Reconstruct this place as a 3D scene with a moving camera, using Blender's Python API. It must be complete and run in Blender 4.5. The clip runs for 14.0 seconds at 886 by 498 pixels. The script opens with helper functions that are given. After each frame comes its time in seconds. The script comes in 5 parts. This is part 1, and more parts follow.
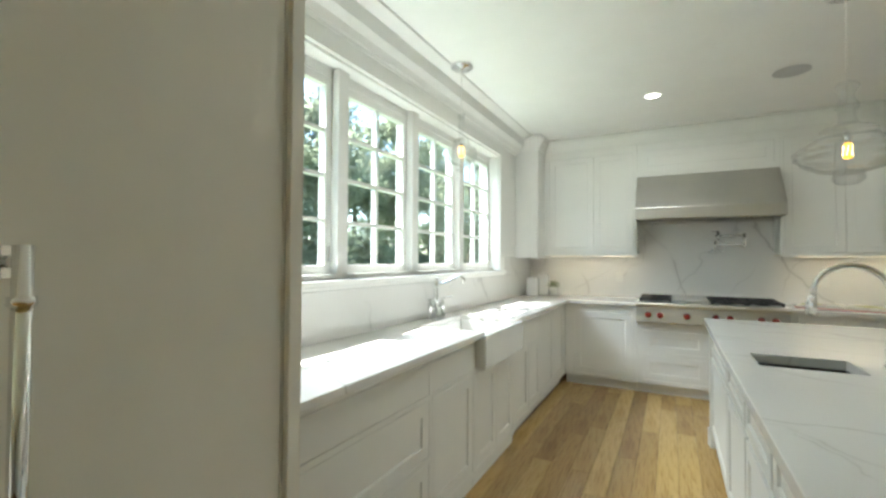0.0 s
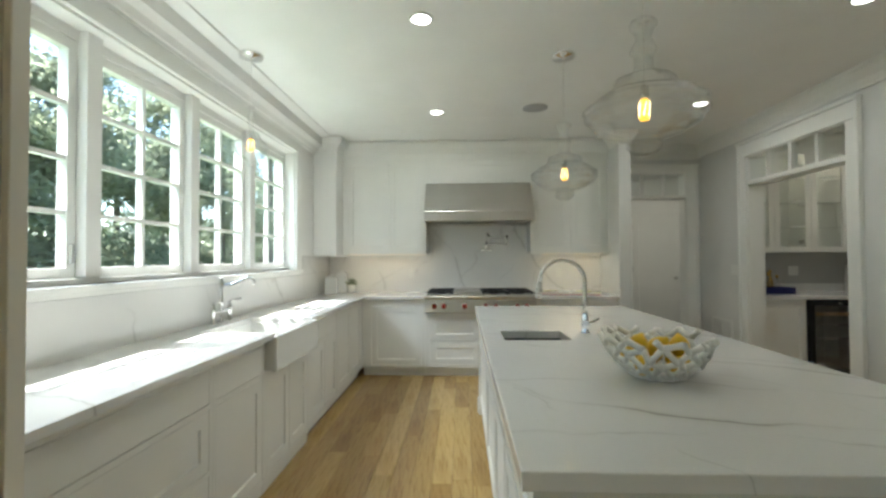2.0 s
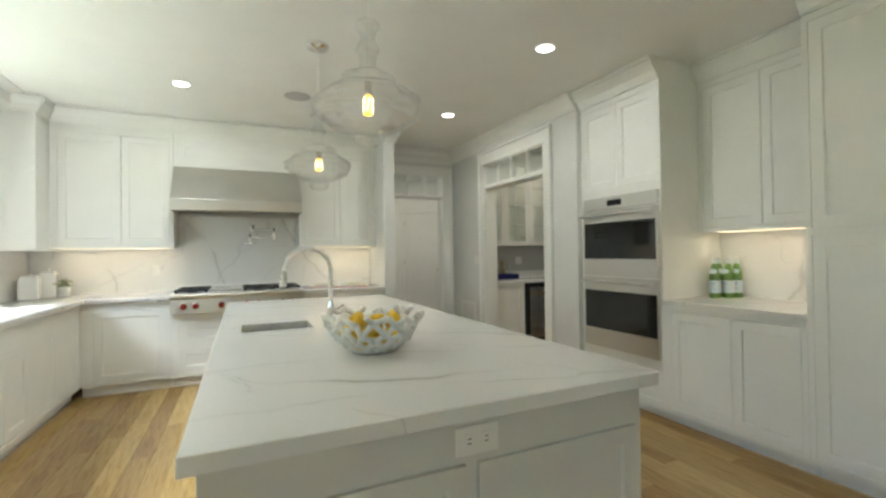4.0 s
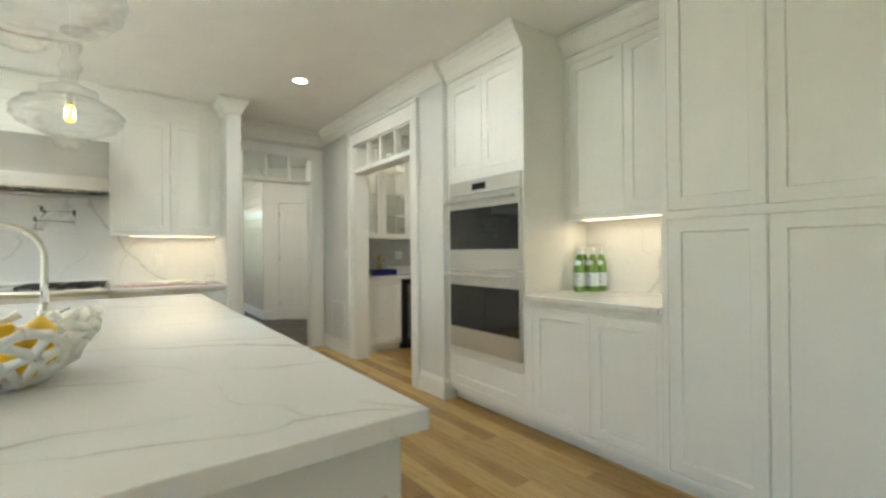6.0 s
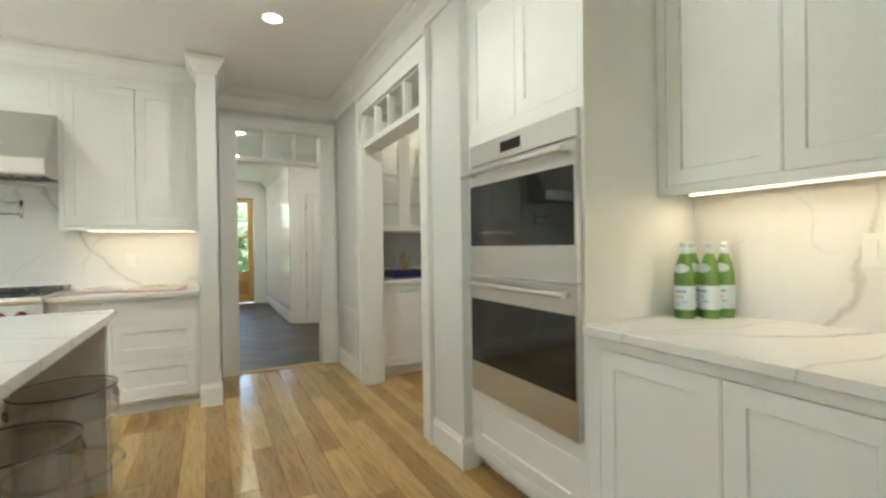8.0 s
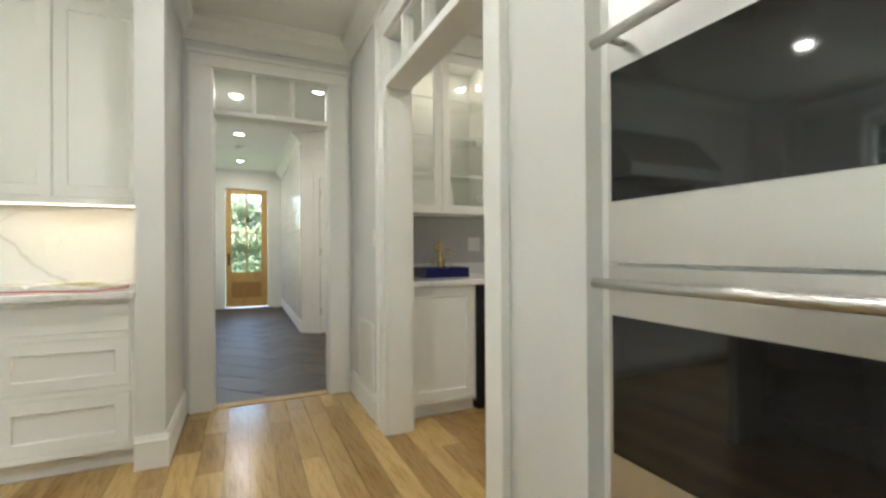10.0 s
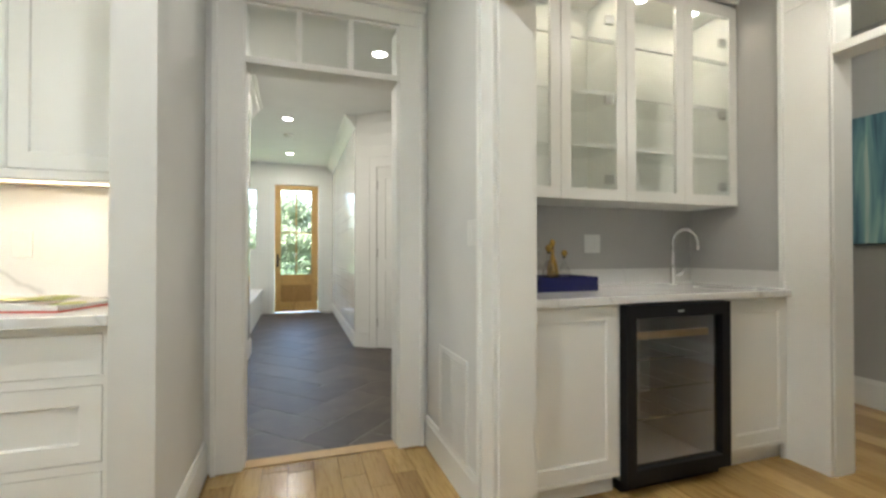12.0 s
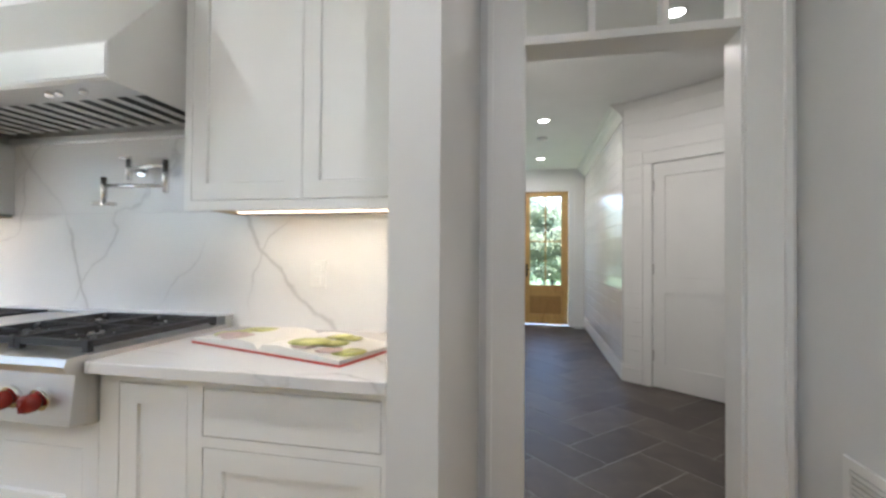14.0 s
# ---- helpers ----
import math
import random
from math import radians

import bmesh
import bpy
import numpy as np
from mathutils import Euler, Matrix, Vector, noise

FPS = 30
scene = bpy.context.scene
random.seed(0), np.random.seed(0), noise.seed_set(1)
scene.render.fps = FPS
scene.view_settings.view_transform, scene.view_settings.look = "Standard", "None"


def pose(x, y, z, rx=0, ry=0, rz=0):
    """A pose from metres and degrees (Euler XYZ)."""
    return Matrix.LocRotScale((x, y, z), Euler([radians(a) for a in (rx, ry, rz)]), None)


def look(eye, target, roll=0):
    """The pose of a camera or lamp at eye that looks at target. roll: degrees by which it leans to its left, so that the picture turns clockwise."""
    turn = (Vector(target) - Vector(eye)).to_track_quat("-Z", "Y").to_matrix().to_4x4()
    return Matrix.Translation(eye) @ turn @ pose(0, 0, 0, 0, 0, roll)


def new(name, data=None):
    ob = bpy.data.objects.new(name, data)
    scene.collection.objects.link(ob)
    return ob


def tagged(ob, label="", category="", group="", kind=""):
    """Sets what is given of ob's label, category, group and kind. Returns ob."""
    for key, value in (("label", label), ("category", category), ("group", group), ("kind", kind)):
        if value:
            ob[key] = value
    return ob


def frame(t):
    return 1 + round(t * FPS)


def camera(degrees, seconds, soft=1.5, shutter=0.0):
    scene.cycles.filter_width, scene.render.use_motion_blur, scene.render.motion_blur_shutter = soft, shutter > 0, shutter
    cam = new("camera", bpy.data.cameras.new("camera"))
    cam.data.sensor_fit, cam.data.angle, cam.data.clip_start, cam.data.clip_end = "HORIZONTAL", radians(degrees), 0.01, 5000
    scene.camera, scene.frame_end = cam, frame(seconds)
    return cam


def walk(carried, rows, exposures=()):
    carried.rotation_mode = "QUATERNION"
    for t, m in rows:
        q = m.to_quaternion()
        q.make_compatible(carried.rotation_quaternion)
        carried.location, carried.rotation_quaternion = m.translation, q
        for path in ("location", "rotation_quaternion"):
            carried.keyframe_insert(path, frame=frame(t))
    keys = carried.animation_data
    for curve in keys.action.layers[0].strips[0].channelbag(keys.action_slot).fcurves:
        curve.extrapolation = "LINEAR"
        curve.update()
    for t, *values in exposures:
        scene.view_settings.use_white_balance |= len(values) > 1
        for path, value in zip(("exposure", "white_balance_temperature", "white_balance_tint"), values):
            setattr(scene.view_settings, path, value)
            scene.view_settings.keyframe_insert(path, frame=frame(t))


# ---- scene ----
cam = camera(91.0, 14.0, soft=2.7)
PATH = [
    (0, (0.33, 0.444, 1.361), (-0.598, 2.215, 1.406), 0.3),
    (0.5, (0.362, 0.427, 1.361), (-0.387, 2.281, 1.404), 0.1),
    (1, (0.396, 0.404, 1.365), (-0.132, 2.333, 1.405), -0.1),
    (1.5, (0.411, 0.389, 1.361), (0.108, 2.365, 1.402), -0.1),
    (2, (0.427, 0.367, 1.357), (0.344, 2.364, 1.398), -0.3),
    (2.5, (0.448, 0.334, 1.359), (0.583, 2.329, 1.397), -0.3),
    (3, (0.485, 0.304, 1.353), (0.837, 2.273, 1.385), -0.6),
    (3.5, (0.553, 0.27, 1.333), (1.147, 2.18, 1.358), -0.6),
    (4, (0.664, 0.301, 1.304), (1.499, 2.118, 1.324), -0.8),
    (4.2, (0.713, 0.307, 1.303), (1.632, 2.084, 1.322), -0.7),
    (6.5, (1.612, 0.718, 1.217), (2.803, 2.324, 1.225), -0.6),
    (7, (1.87, 0.907, 1.229), (3.058, 2.515, 1.232), -0.9),
    (7.5, (2.087, 1.13, 1.231), (3.199, 2.793, 1.23), -0.7),
    (8, (2.281, 1.39, 1.239), (3.224, 3.154, 1.227), -0.8),
    (8.5, (2.423, 1.709, 1.207), (3.257, 3.526, 1.212), -0.6),
    (11, (2.777, 3.15, 1.104), (3.609, 4.969, 1.118), -0.2),
    (11.5, (2.774, 3.408, 1.11), (3.528, 5.261, 1.128), -0.1),
    (12, (2.776, 3.647, 1.119), (3.414, 5.542, 1.138), -0.0),
    (12.5, (2.737, 3.859, 1.134), (3.202, 5.804, 1.158), 0.2),
    (13, (2.65, 4.05, 1.164), (2.887, 6.035, 1.193), 0.3),
    (13.5, (2.598, 4.169, 1.198), (2.533, 6.167, 1.227), 0.6),
    (14, (2.558, 4.284, 1.239), (2.152, 6.242, 1.268), 0.4),
]
walk(cam, [(t, look(eye, target, roll)) for t, eye, target, roll in PATH],
     exposures=[(0.0, 2.36, 6080, 2), (2.0, 2.18, 6080, 3), (3.0, 2.35, 6100, 3), (4.2, 2.85, 6200, 4), (6.5, 3.12, 6250, 4), (8.5, 3.2, 6200, 5), (11.0, 3.35, 6130, 8), (12.5, 3.45, 6000, 9), (14.0, 3.08, 5700, 15)])

# ---- world, sun ----
world = bpy.data.worlds.new("world")
scene.world = world
world.use_nodes = True
wn = world.node_tree
sky = wn.nodes.new("ShaderNodeTexSky")
sky.sky_type = 'NISHITA'
sky.sun_disc = False
sky.sun_elevation = radians(62)
sky.sun_rotation = radians(-75)
wn.links.new(sky.outputs[0], wn.nodes["Background"].inputs[0])
wn.nodes["Background"].inputs[1].default_value = 0.15
sun = new("sun", bpy.data.lights.new("sun", 'SUN'))
sun.data.energy = 5.0
sun.data.angle = radians(0.5)
sun.data.color = (1.0, 0.95, 0.88)
sun.matrix_world = look((-4, -1.0, 7.9), (0, 0, 0))

# added area lamp, out of view, standing in for sky light through the window
sky_lamp = new("window_sky_fill", bpy.data.lights.new("window_sky_fill", 'AREA'))
sky_lamp.data.shape, sky_lamp.data.size, sky_lamp.data.size_y = 'RECTANGLE', 5.0, 2.0
sky_lamp.data.energy, sky_lamp.data.color = 230, (0.93, 0.97, 1.0)
sky_lamp.matrix_world = look((-5.0, 3.2, 5.6), (0.2, 3.2, 1.4))

CEIL = 2.785
WARM = (1.0, 0.80, 0.55)


def spot(x, y, z, watts, colour=(1.0, 0.96, 0.9)):
    lamp = new("can_lamp", bpy.data.lights.new("can_lamp", 'AREA'))
    lamp.data.shape, lamp.data.size = 'DISK', 0.09
    lamp.data.energy, lamp.data.color = watts, colour
    lamp.matrix_world = look((x, y, z), (x, y + 0.001, z - 1))
    return lamp


KITCHEN_CANS = [(0.197, 2.93), (0.197, 4.595), (2.67, 2.84), (2.67, 4.495)]
HALL_CANS = [(2.67, 9.36), (2.67, 11.35), (3.43, 7.25), (2.65, 7.71)]
# the second is an unseen light, added to brighten the room beyond the pantry
PANTRY_AND_FILL_CANS = [(4.75, 4.6), (6.1, 4.9)]
for x, y in KITCHEN_CANS:
    spot(x, y, CEIL - 0.012, 1.2)
for x, y in HALL_CANS:
    spot(x, y, CEIL - 0.012, 1.1, (1.0, 0.89, 0.74))
for x, y in PANTRY_AND_FILL_CANS:
    spot(x, y, CEIL - 0.012, 1.2, (1.0, 0.89, 0.74))


def strip(x0, x1, y0, y1, z, watts):
    lamp = new("strip_lamp", bpy.data.lights.new("strip_lamp", 'AREA'))
    lamp.data.shape, lamp.data.size, lamp.data.size_y = 'RECTANGLE', x1 - x0, y1 - y0
    lamp.data.energy, lamp.data.color = watts, WARM
    lamp.matrix_world = pose((x0 + x1) / 2, (y0 + y1) / 2, z)
    return lamp


strip(-1.0, -0.03, 5.78, 5.80, 1.395, 0.25)
strip(1.42, 2.17, 5.78, 5.80, 1.395, 0.22)
strip(4.07, 4.09, 1.76, 2.53, 1.435, 0.2)


# ---- materials ----
def material(name, colour=(0.8, 0.8, 0.8), rough=0.5, metal=0.0):
    m = bpy.data.materials.new(name)
    m.use_nodes = True
    b = m.node_tree.nodes["Principled BSDF"]
    b.inputs["Base Color"].default_value = (*colour, 1)
    b.inputs["Roughness"].default_value = rough
    b.inputs["Metallic"].default_value = metal
    return m, m.node_tree, b


def noise_node(tree, scale, detail=4, stretch=(1, 1, 1), source="Object", distort=0.0):
    co = tree.nodes.new("ShaderNodeTexCoord")
    mp = tree.nodes.new("ShaderNodeMapping")
    mp.inputs["Scale"].default_value = stretch
    n = tree.nodes.new("ShaderNodeTexNoise")
    n.inputs["Scale"].default_value = scale
    n.inputs["Detail"].default_value = detail
    n.inputs["Distortion"].default_value = distort
    tree.links.new(co.outputs[source], mp.inputs[0])
    tree.links.new(mp.outputs[0], n.inputs["Vector"])
    return n


def ramp_node(tree, source, stops):
    r = tree.nodes.new("ShaderNodeValToRGB")
    while len(r.color_ramp.elements) < len(stops):
        r.color_ramp.elements.new(0.5)
    for e, (p, c) in zip(r.color_ramp.elements, stops):
        e.position = p
        e.color = (*c, 1) if len(c) == 3 else c
    tree.links.new(source, r.inputs[0])
    return r


def bump_node(tree, b, source, strength, distance=0.002):
    k = tree.nodes.new("ShaderNodeBump")
    k.inputs["Strength"].default_value = strength
    k.inputs["Distance"].default_value = distance
    tree.links.new(source, k.inputs["Height"])
    tree.links.new(k.outputs[0], b.inputs["Normal"])


def varied(name, colour, rough, metal=0.0, spread=0.06, scale=3.0, grain=180.0, bump=0.08, stretch=(1, 1, 1)):
    """A paint or metal with slow blotches, fine grain and relief."""
    m, t, b = material(name, colour, rough, metal)
    slow, fine = noise_node(t, scale, 3), noise_node(t, grain, 2, stretch)
    lo, hi = [c * (1 - spread) for c in colour], [min(1, c * (1 + spread)) for c in colour]
    t.links.new(ramp_node(t, slow.outputs[0], [(0.3, lo), (0.7, hi)]).outputs[0], b.inputs["Base Color"])
    r = ramp_node(t, slow.outputs[0], [(0.3, [rough * 0.88] * 3), (0.7, [min(1, rough * 1.12)] * 3)])
    t.links.new(r.outputs[0], b.inputs["Roughness"])
    if bump:
        bump_node(t, b, fine.outputs[0], bump)
    return m


def thin_glass(name, tint=(1, 1, 1), rough=0.0, low=0.025, rim=0.2):
    m = bpy.data.materials.new(name)
    m.use_nodes = True
    t = m.node_tree
    t.nodes.remove(t.nodes["Principled BSDF"])
    clear, gloss = t.nodes.new("ShaderNodeBsdfTransparent"), t.nodes.new("ShaderNodeBsdfGlossy")
    clear.inputs[0].default_value = (*tint, 1)
    gloss.inputs["Roughness"].default_value = rough
    edge, mix = t.nodes.new("ShaderNodeLayerWeight"), t.nodes.new("ShaderNodeMixShader")
    edge.inputs[0].default_value = 0.5
    rise = ramp_node(t, edge.outputs["Facing"], [(0.0, [low] * 3), (0.5, [low * 1.8] * 3), (0.82, [rim] * 3), (1.0, [0.85] * 3)])
    t.links.new(rise.outputs[0], mix.inputs[0])
    t.links.new(clear.outputs[0], mix.inputs[1])
    t.links.new(gloss.outputs[0], mix.inputs[2])
    t.links.new(mix.outputs[0], t.nodes["Material Output"].inputs[0])
    return m


def glow(name, colour, strength):
    m, t, b = material(name, colour, 0.5)
    b.inputs["Emission Color"].default_value = (*colour, 1)
    b.inputs["Emission Strength"].default_value = strength
    return m


def stone(name, base, vein, rough, runs):
    """Pale quartz with long broken veins. runs: (direction across the veins, spacing, width, strength), in metres."""
    m, t, b = material(name, base, rough)
    place = t.nodes.new("ShaderNodeTexCoord").outputs["Object"]

    def sums(kind, a, c):
        n = t.nodes.new("ShaderNodeMath")
        n.operation = kind
        for k, q in enumerate((a, c)):
            if isinstance(q, (int, float)):
                n.inputs[k].default_value = q
            else:
                t.links.new(q, n.inputs[k])
        return n.outputs[0]
    cloud, total = noise_node(t, 1.3, 3), None
    for k, (across, spacing, width, strength) in enumerate(runs):
        dot = t.nodes.new("ShaderNodeVectorMath")
        dot.operation = 'DOT_PRODUCT'
        dot.inputs[1].default_value = Vector(across).normalized() / spacing
        t.links.new(place, dot.inputs[0])
        sway, jag = noise_node(t, 0.9 + 0.3 * k, 2), noise_node(t, 4.5 + k, 6)
        u = sums('ADD', dot.outputs["Value"], sums('MULTIPLY', sway.outputs[0], 0.9))
        u = sums('ADD', u, sums('MULTIPLY', jag.outputs[0], 0.24 * 0.5 / spacing))
        near = sums('PINGPONG', sums('ADD', u, 0.31 * k + 20.0), 0.5)
        line = ramp_node(t, near, [(0.0, [strength] * 3), (width / spacing * 0.35, [strength * 0.8] * 3), (width / spacing, [strength * 0.16] * 3), (width / spacing * 4.5, (0, 0, 0))])
        breaks = noise_node(t, 1.7 + 0.8 * k, 4)
        keep = ramp_node(t, breaks.outputs[0], [(0.43, (0.0, 0.0, 0.0)), (0.60, (1, 1, 1))])
        line = sums('MULTIPLY', line.outputs[0], keep.outputs[0])
        total = line if total is None else sums('MAXIMUM', total, line)
    tone = ramp_node(t, cloud.outputs[0], [(0.3, [c * 0.95 for c in base]), (0.7, base)])
    mix = t.nodes.new("ShaderNodeMix")
    mix.data_type = 'RGBA'
    t.links.new(total, mix.inputs[0])
    t.links.new(tone.outputs[0], mix.inputs[6])
    mix.inputs[7].default_value = (*vein, 1)
    t.links.new(mix.outputs[2], b.inputs["Base Color"])
    return m


def plank_wood(name, dark, light, rough=0.2, per_island=False):
    m, t, b = material(name, light, rough)
    if per_island:
        pick = t.nodes.new("ShaderNodeNewGeometry").outputs["Random Per Island"]
    else:
        pick = t.nodes.new("ShaderNodeObjectInfo").outputs["Random"]
    tone = ramp_node(t, pick, [(0.0, dark), (0.35, [0.6 * a + 0.4 * c for a, c in zip(dark, light)]), (0.75, light),
                               (1.0, [min(1, c * 1.18) for c in light])])
    grain = noise_node(t, 9, 6, (9, 0.7, 1), distort=0.7)
    knots = noise_node(t, 2.2, 3, (3, 0.5, 1), distort=0.5)
    shade = ramp_node(t, grain.outputs[0], [(0.3, (0.66, 0.6, 0.53)), (0.55, (1, 1, 1)), (0.8, (0.9, 0.87, 0.83))])
    shade2 = ramp_node(t, knots.outputs[0], [(0.28, (0.7, 0.62, 0.54)), (0.45, (1, 1, 1))])
    last = tone.outputs[0]
    for s in (shade, shade2):
        mix = t.nodes.new("ShaderNodeMix")
        mix.data_type, mix.blend_type = 'RGBA', 'MULTIPLY'
        mix.inputs[0].default_value = 0.85
        t.links.new(last, mix.inputs[6])
        t.links.new(s.outputs[0], mix.inputs[7])
        last = mix.outputs[2]
    t.links.new(last, b.inputs["Base Color"])
    bump_node(t, b, grain.outputs[0], 0.08, 0.001)
    return m


WHITE = varied("white_cabinet_paint", (0.83, 0.83, 0.80), 0.38, spread=0.02, bump=0.03)
ISLAND = varied("greige_island_paint", (0.66, 0.645, 0.59), 0.42, spread=0.03, bump=0.03)
CREAM = varied("cream_cabinet_paint", (0.82, 0.79, 0.715), 0.4, spread=0.03, bump=0.04)
TRIM = varied("white_trim_paint", (0.83, 0.83, 0.80), 0.35, spread=0.02, bump=0.03)
CEILING = varied("ceiling_paint", (0.86, 0.86, 0.84), 0.8, spread=0.02, bump=0.05)
GREY_WALL = varied("pale_grey_wall_paint", (0.70, 0.70, 0.68), 0.6, spread=0.03, bump=0.08)
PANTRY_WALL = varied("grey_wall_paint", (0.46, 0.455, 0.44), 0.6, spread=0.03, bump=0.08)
PLAIN_WALL = varied("cream_wall_paint", (0.62, 0.60, 0.55), 0.7, spread=0.03, bump=0.08)
GLOSS_WHITE = varied("glossy_white_boards", (0.78, 0.78, 0.76), 0.16, spread=0.02, bump=0.03)
QUARTZ = stone("veined_white_quartz", (0.80, 0.79, 0.765), (0.36, 0.34, 0.31), 0.12, [((0.5, 0.86, 0.3), 0.62, 0.007, 1.0), ((0.15, 0.95, 0.3), 0.43, 0.004, 0.7), ((0.9, 0.5, 0.2), 0.8, 0.003, 0.55)])
SPLASH = stone("veined_white_backsplash", (0.80, 0.795, 0.775), (0.42, 0.41, 0.39), 0.14, [((0.75, 0.75, 0.5), 0.7, 0.010, 0.62), ((-0.7, 0.7, 0.6), 0.55, 0.005, 0.5), ((0.8, 0.4, -0.5), 0.9, 0.004, 0.55)])
STEEL = varied("brushed_stainless_steel", (0.62, 0.61, 0.59), 0.35, 1.0, spread=0.04, grain=60, bump=0.01, stretch=(1, 1, 40))
CHROME = varied("polished_chrome", (0.78, 0.78, 0.78), 0.08, 1.0, spread=0.02, bump=0)
IRON = varied("black_cast_iron", (0.03, 0.03, 0.032), 0.55, spread=0.2, grain=300, bump=0.3)
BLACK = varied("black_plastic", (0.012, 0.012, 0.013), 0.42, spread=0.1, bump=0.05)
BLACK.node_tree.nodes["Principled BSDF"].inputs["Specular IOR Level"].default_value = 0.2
DARK_GLASS = varied("dark_oven_glass", (0.012, 0.012, 0.013), 0.04, spread=0.1, bump=0)
RED = varied("dark_red_enamel", (0.20, 0.018, 0.014), 0.25, spread=0.1, bump=0)
CERAMIC = varied("white_glazed_ceramic", (0.82, 0.82, 0.80), 0.12, spread=0.02, bump=0)
PLATE = varied("white_switch_plastic", (0.78, 0.78, 0.75), 0.35, spread=0.02, bump=0)
GLASS = thin_glass("window_glass", (0.97, 0.985, 0.98))
CLEAR = thin_glass("clear_blown_glass", (0.975, 0.98, 0.98), 0.02, 0.11, 0.6)
SMOKE = thin_glass("smoky_clear_acrylic", (0.945, 0.935, 0.93), 0.02, 0.04)
EDGE_ACRYLIC = varied("dark_acrylic_edge", (0.10, 0.09, 0.10), 0.15, bump=0)
SHELF_GLASS = thin_glass("pale_shelf_glass", (0.985, 0.99, 0.98), 0.02, 0.02, 0.1)
FRIDGE_GLASS = thin_glass("tinted_fridge_glass", (0.93, 0.93, 0.93), 0.0, 0.06)
LAMP_FACE = glow("can_light_face", (1.0, 0.95, 0.86), 2.5)
FILAMENT = glow("warm_bulb", (1.0, 0.50, 0.06), 0.45)
FILAMENT_CORE = glow("hot_filament", (1.0, 0.72, 0.28), 1.6)
LED = glow("warm_led_strip", (1.0, 0.80, 0.52), 0.5)
GREEN_GLASS = varied("green_bottle_glass", (0.24, 0.44, 0.09), 0.06, spread=0.2, scale=12, bump=0)
GREEN_GLASS.node_tree.nodes["Principled BSDF"].inputs["Transmission Weight"].default_value = 0.5
LABEL = varied("pale_blue_paper_label", (0.62, 0.70, 0.74), 0.6, spread=0.05, bump=0)
LABEL_RED = varied("red_ink", (0.6, 0.10, 0.06), 0.6, bump=0)
CAP_FOIL = varied("pale_foil", (0.6, 0.62, 0.62), 0.35, 0.6)
LABEL_INK = varied("blue_ink", (0.12, 0.25, 0.42), 0.6, bump=0)
LEMON = varied("lemon_peel", (0.82, 0.53, 0.02), 0.42, spread=0.12, scale=20, grain=220, bump=0.35)
LEAF = varied("green_leaves", (0.15, 0.18, 0.11), 0.6, spread=0.5, scale=1.2, bump=0.1)
LEAF_DARK = varied("dark_conifer_leaves", (0.11, 0.125, 0.09), 0.7, spread=0.4, scale=1.0, bump=0.1)
BARK = varied("grey_bark", (0.13, 0.11, 0.09), 0.9, spread=0.3, scale=4, grain=40, bump=0.8)
GRASS = varied("grass", (0.10, 0.15, 0.06), 0.9, spread=0.4, scale=0.6, grain=30, bump=0.6)
PINE_DOOR = plank_wood("golden_pine", (0.42, 0.24, 0.075), (0.58, 0.36, 0.12), 0.4)
RAW_WOOD = varied("raw_plywood", (0.52, 0.36, 0.18), 0.6, spread=0.15, scale=9, bump=0.1)
BLUE = varied("deep_blue_lacquer", (0.008, 0.011, 0.085), 0.2, spread=0.15, bump=0)
GOLD = varied("brass", (0.62, 0.42, 0.13), 0.25, 1.0, bump=0)
PAGE = varied("printed_page", (0.78, 0.76, 0.70), 0.6, spread=0.04, bump=0)
PRINT_GREEN = varied("printed_green", (0.60, 0.60, 0.20), 0.55, spread=0.3, scale=30, bump=0)
PRINT_PINK = varied("printed_pink", (0.62, 0.48, 0.42), 0.55, spread=0.2, scale=30, bump=0)
COVER = varied("red_book_cover", (0.50, 0.07, 0.05), 0.5, bump=0)
GROUT = varied("grey_grout", (0.34, 0.33, 0.31), 0.9, bump=0.2)
SUBFLOOR = varied("dark_joint", (0.26, 0.165, 0.075), 0.8, bump=0.1)
OAK = plank_wood("oiled_oak_plank", (0.33, 0.205, 0.073), (0.49, 0.335, 0.125))
OAK_REST = plank_wood("oiled_oak_planks", (0.33, 0.205, 0.073), (0.49, 0.335, 0.125), per_island=True)


def leafy(m):
    """Lets part of the light through a leaf."""
    t = m.node_tree
    b, out = t.nodes["Principled BSDF"], t.nodes["Material Output"]
    thin, mix = t.nodes.new("ShaderNodeBsdfTranslucent"), t.nodes.new("ShaderNodeMixShader")
    thin.inputs[0].default_value = (0.50, 0.54, 0.38, 1)
    mix.inputs[0].default_value = 0.5
    t.links.new(b.outputs[0], mix.inputs[1])
    t.links.new(thin.outputs[0], mix.inputs[2])
    t.links.new(mix.outputs[0], out.inputs[0])


leafy(LEAF)
leafy(LEAF_DARK)


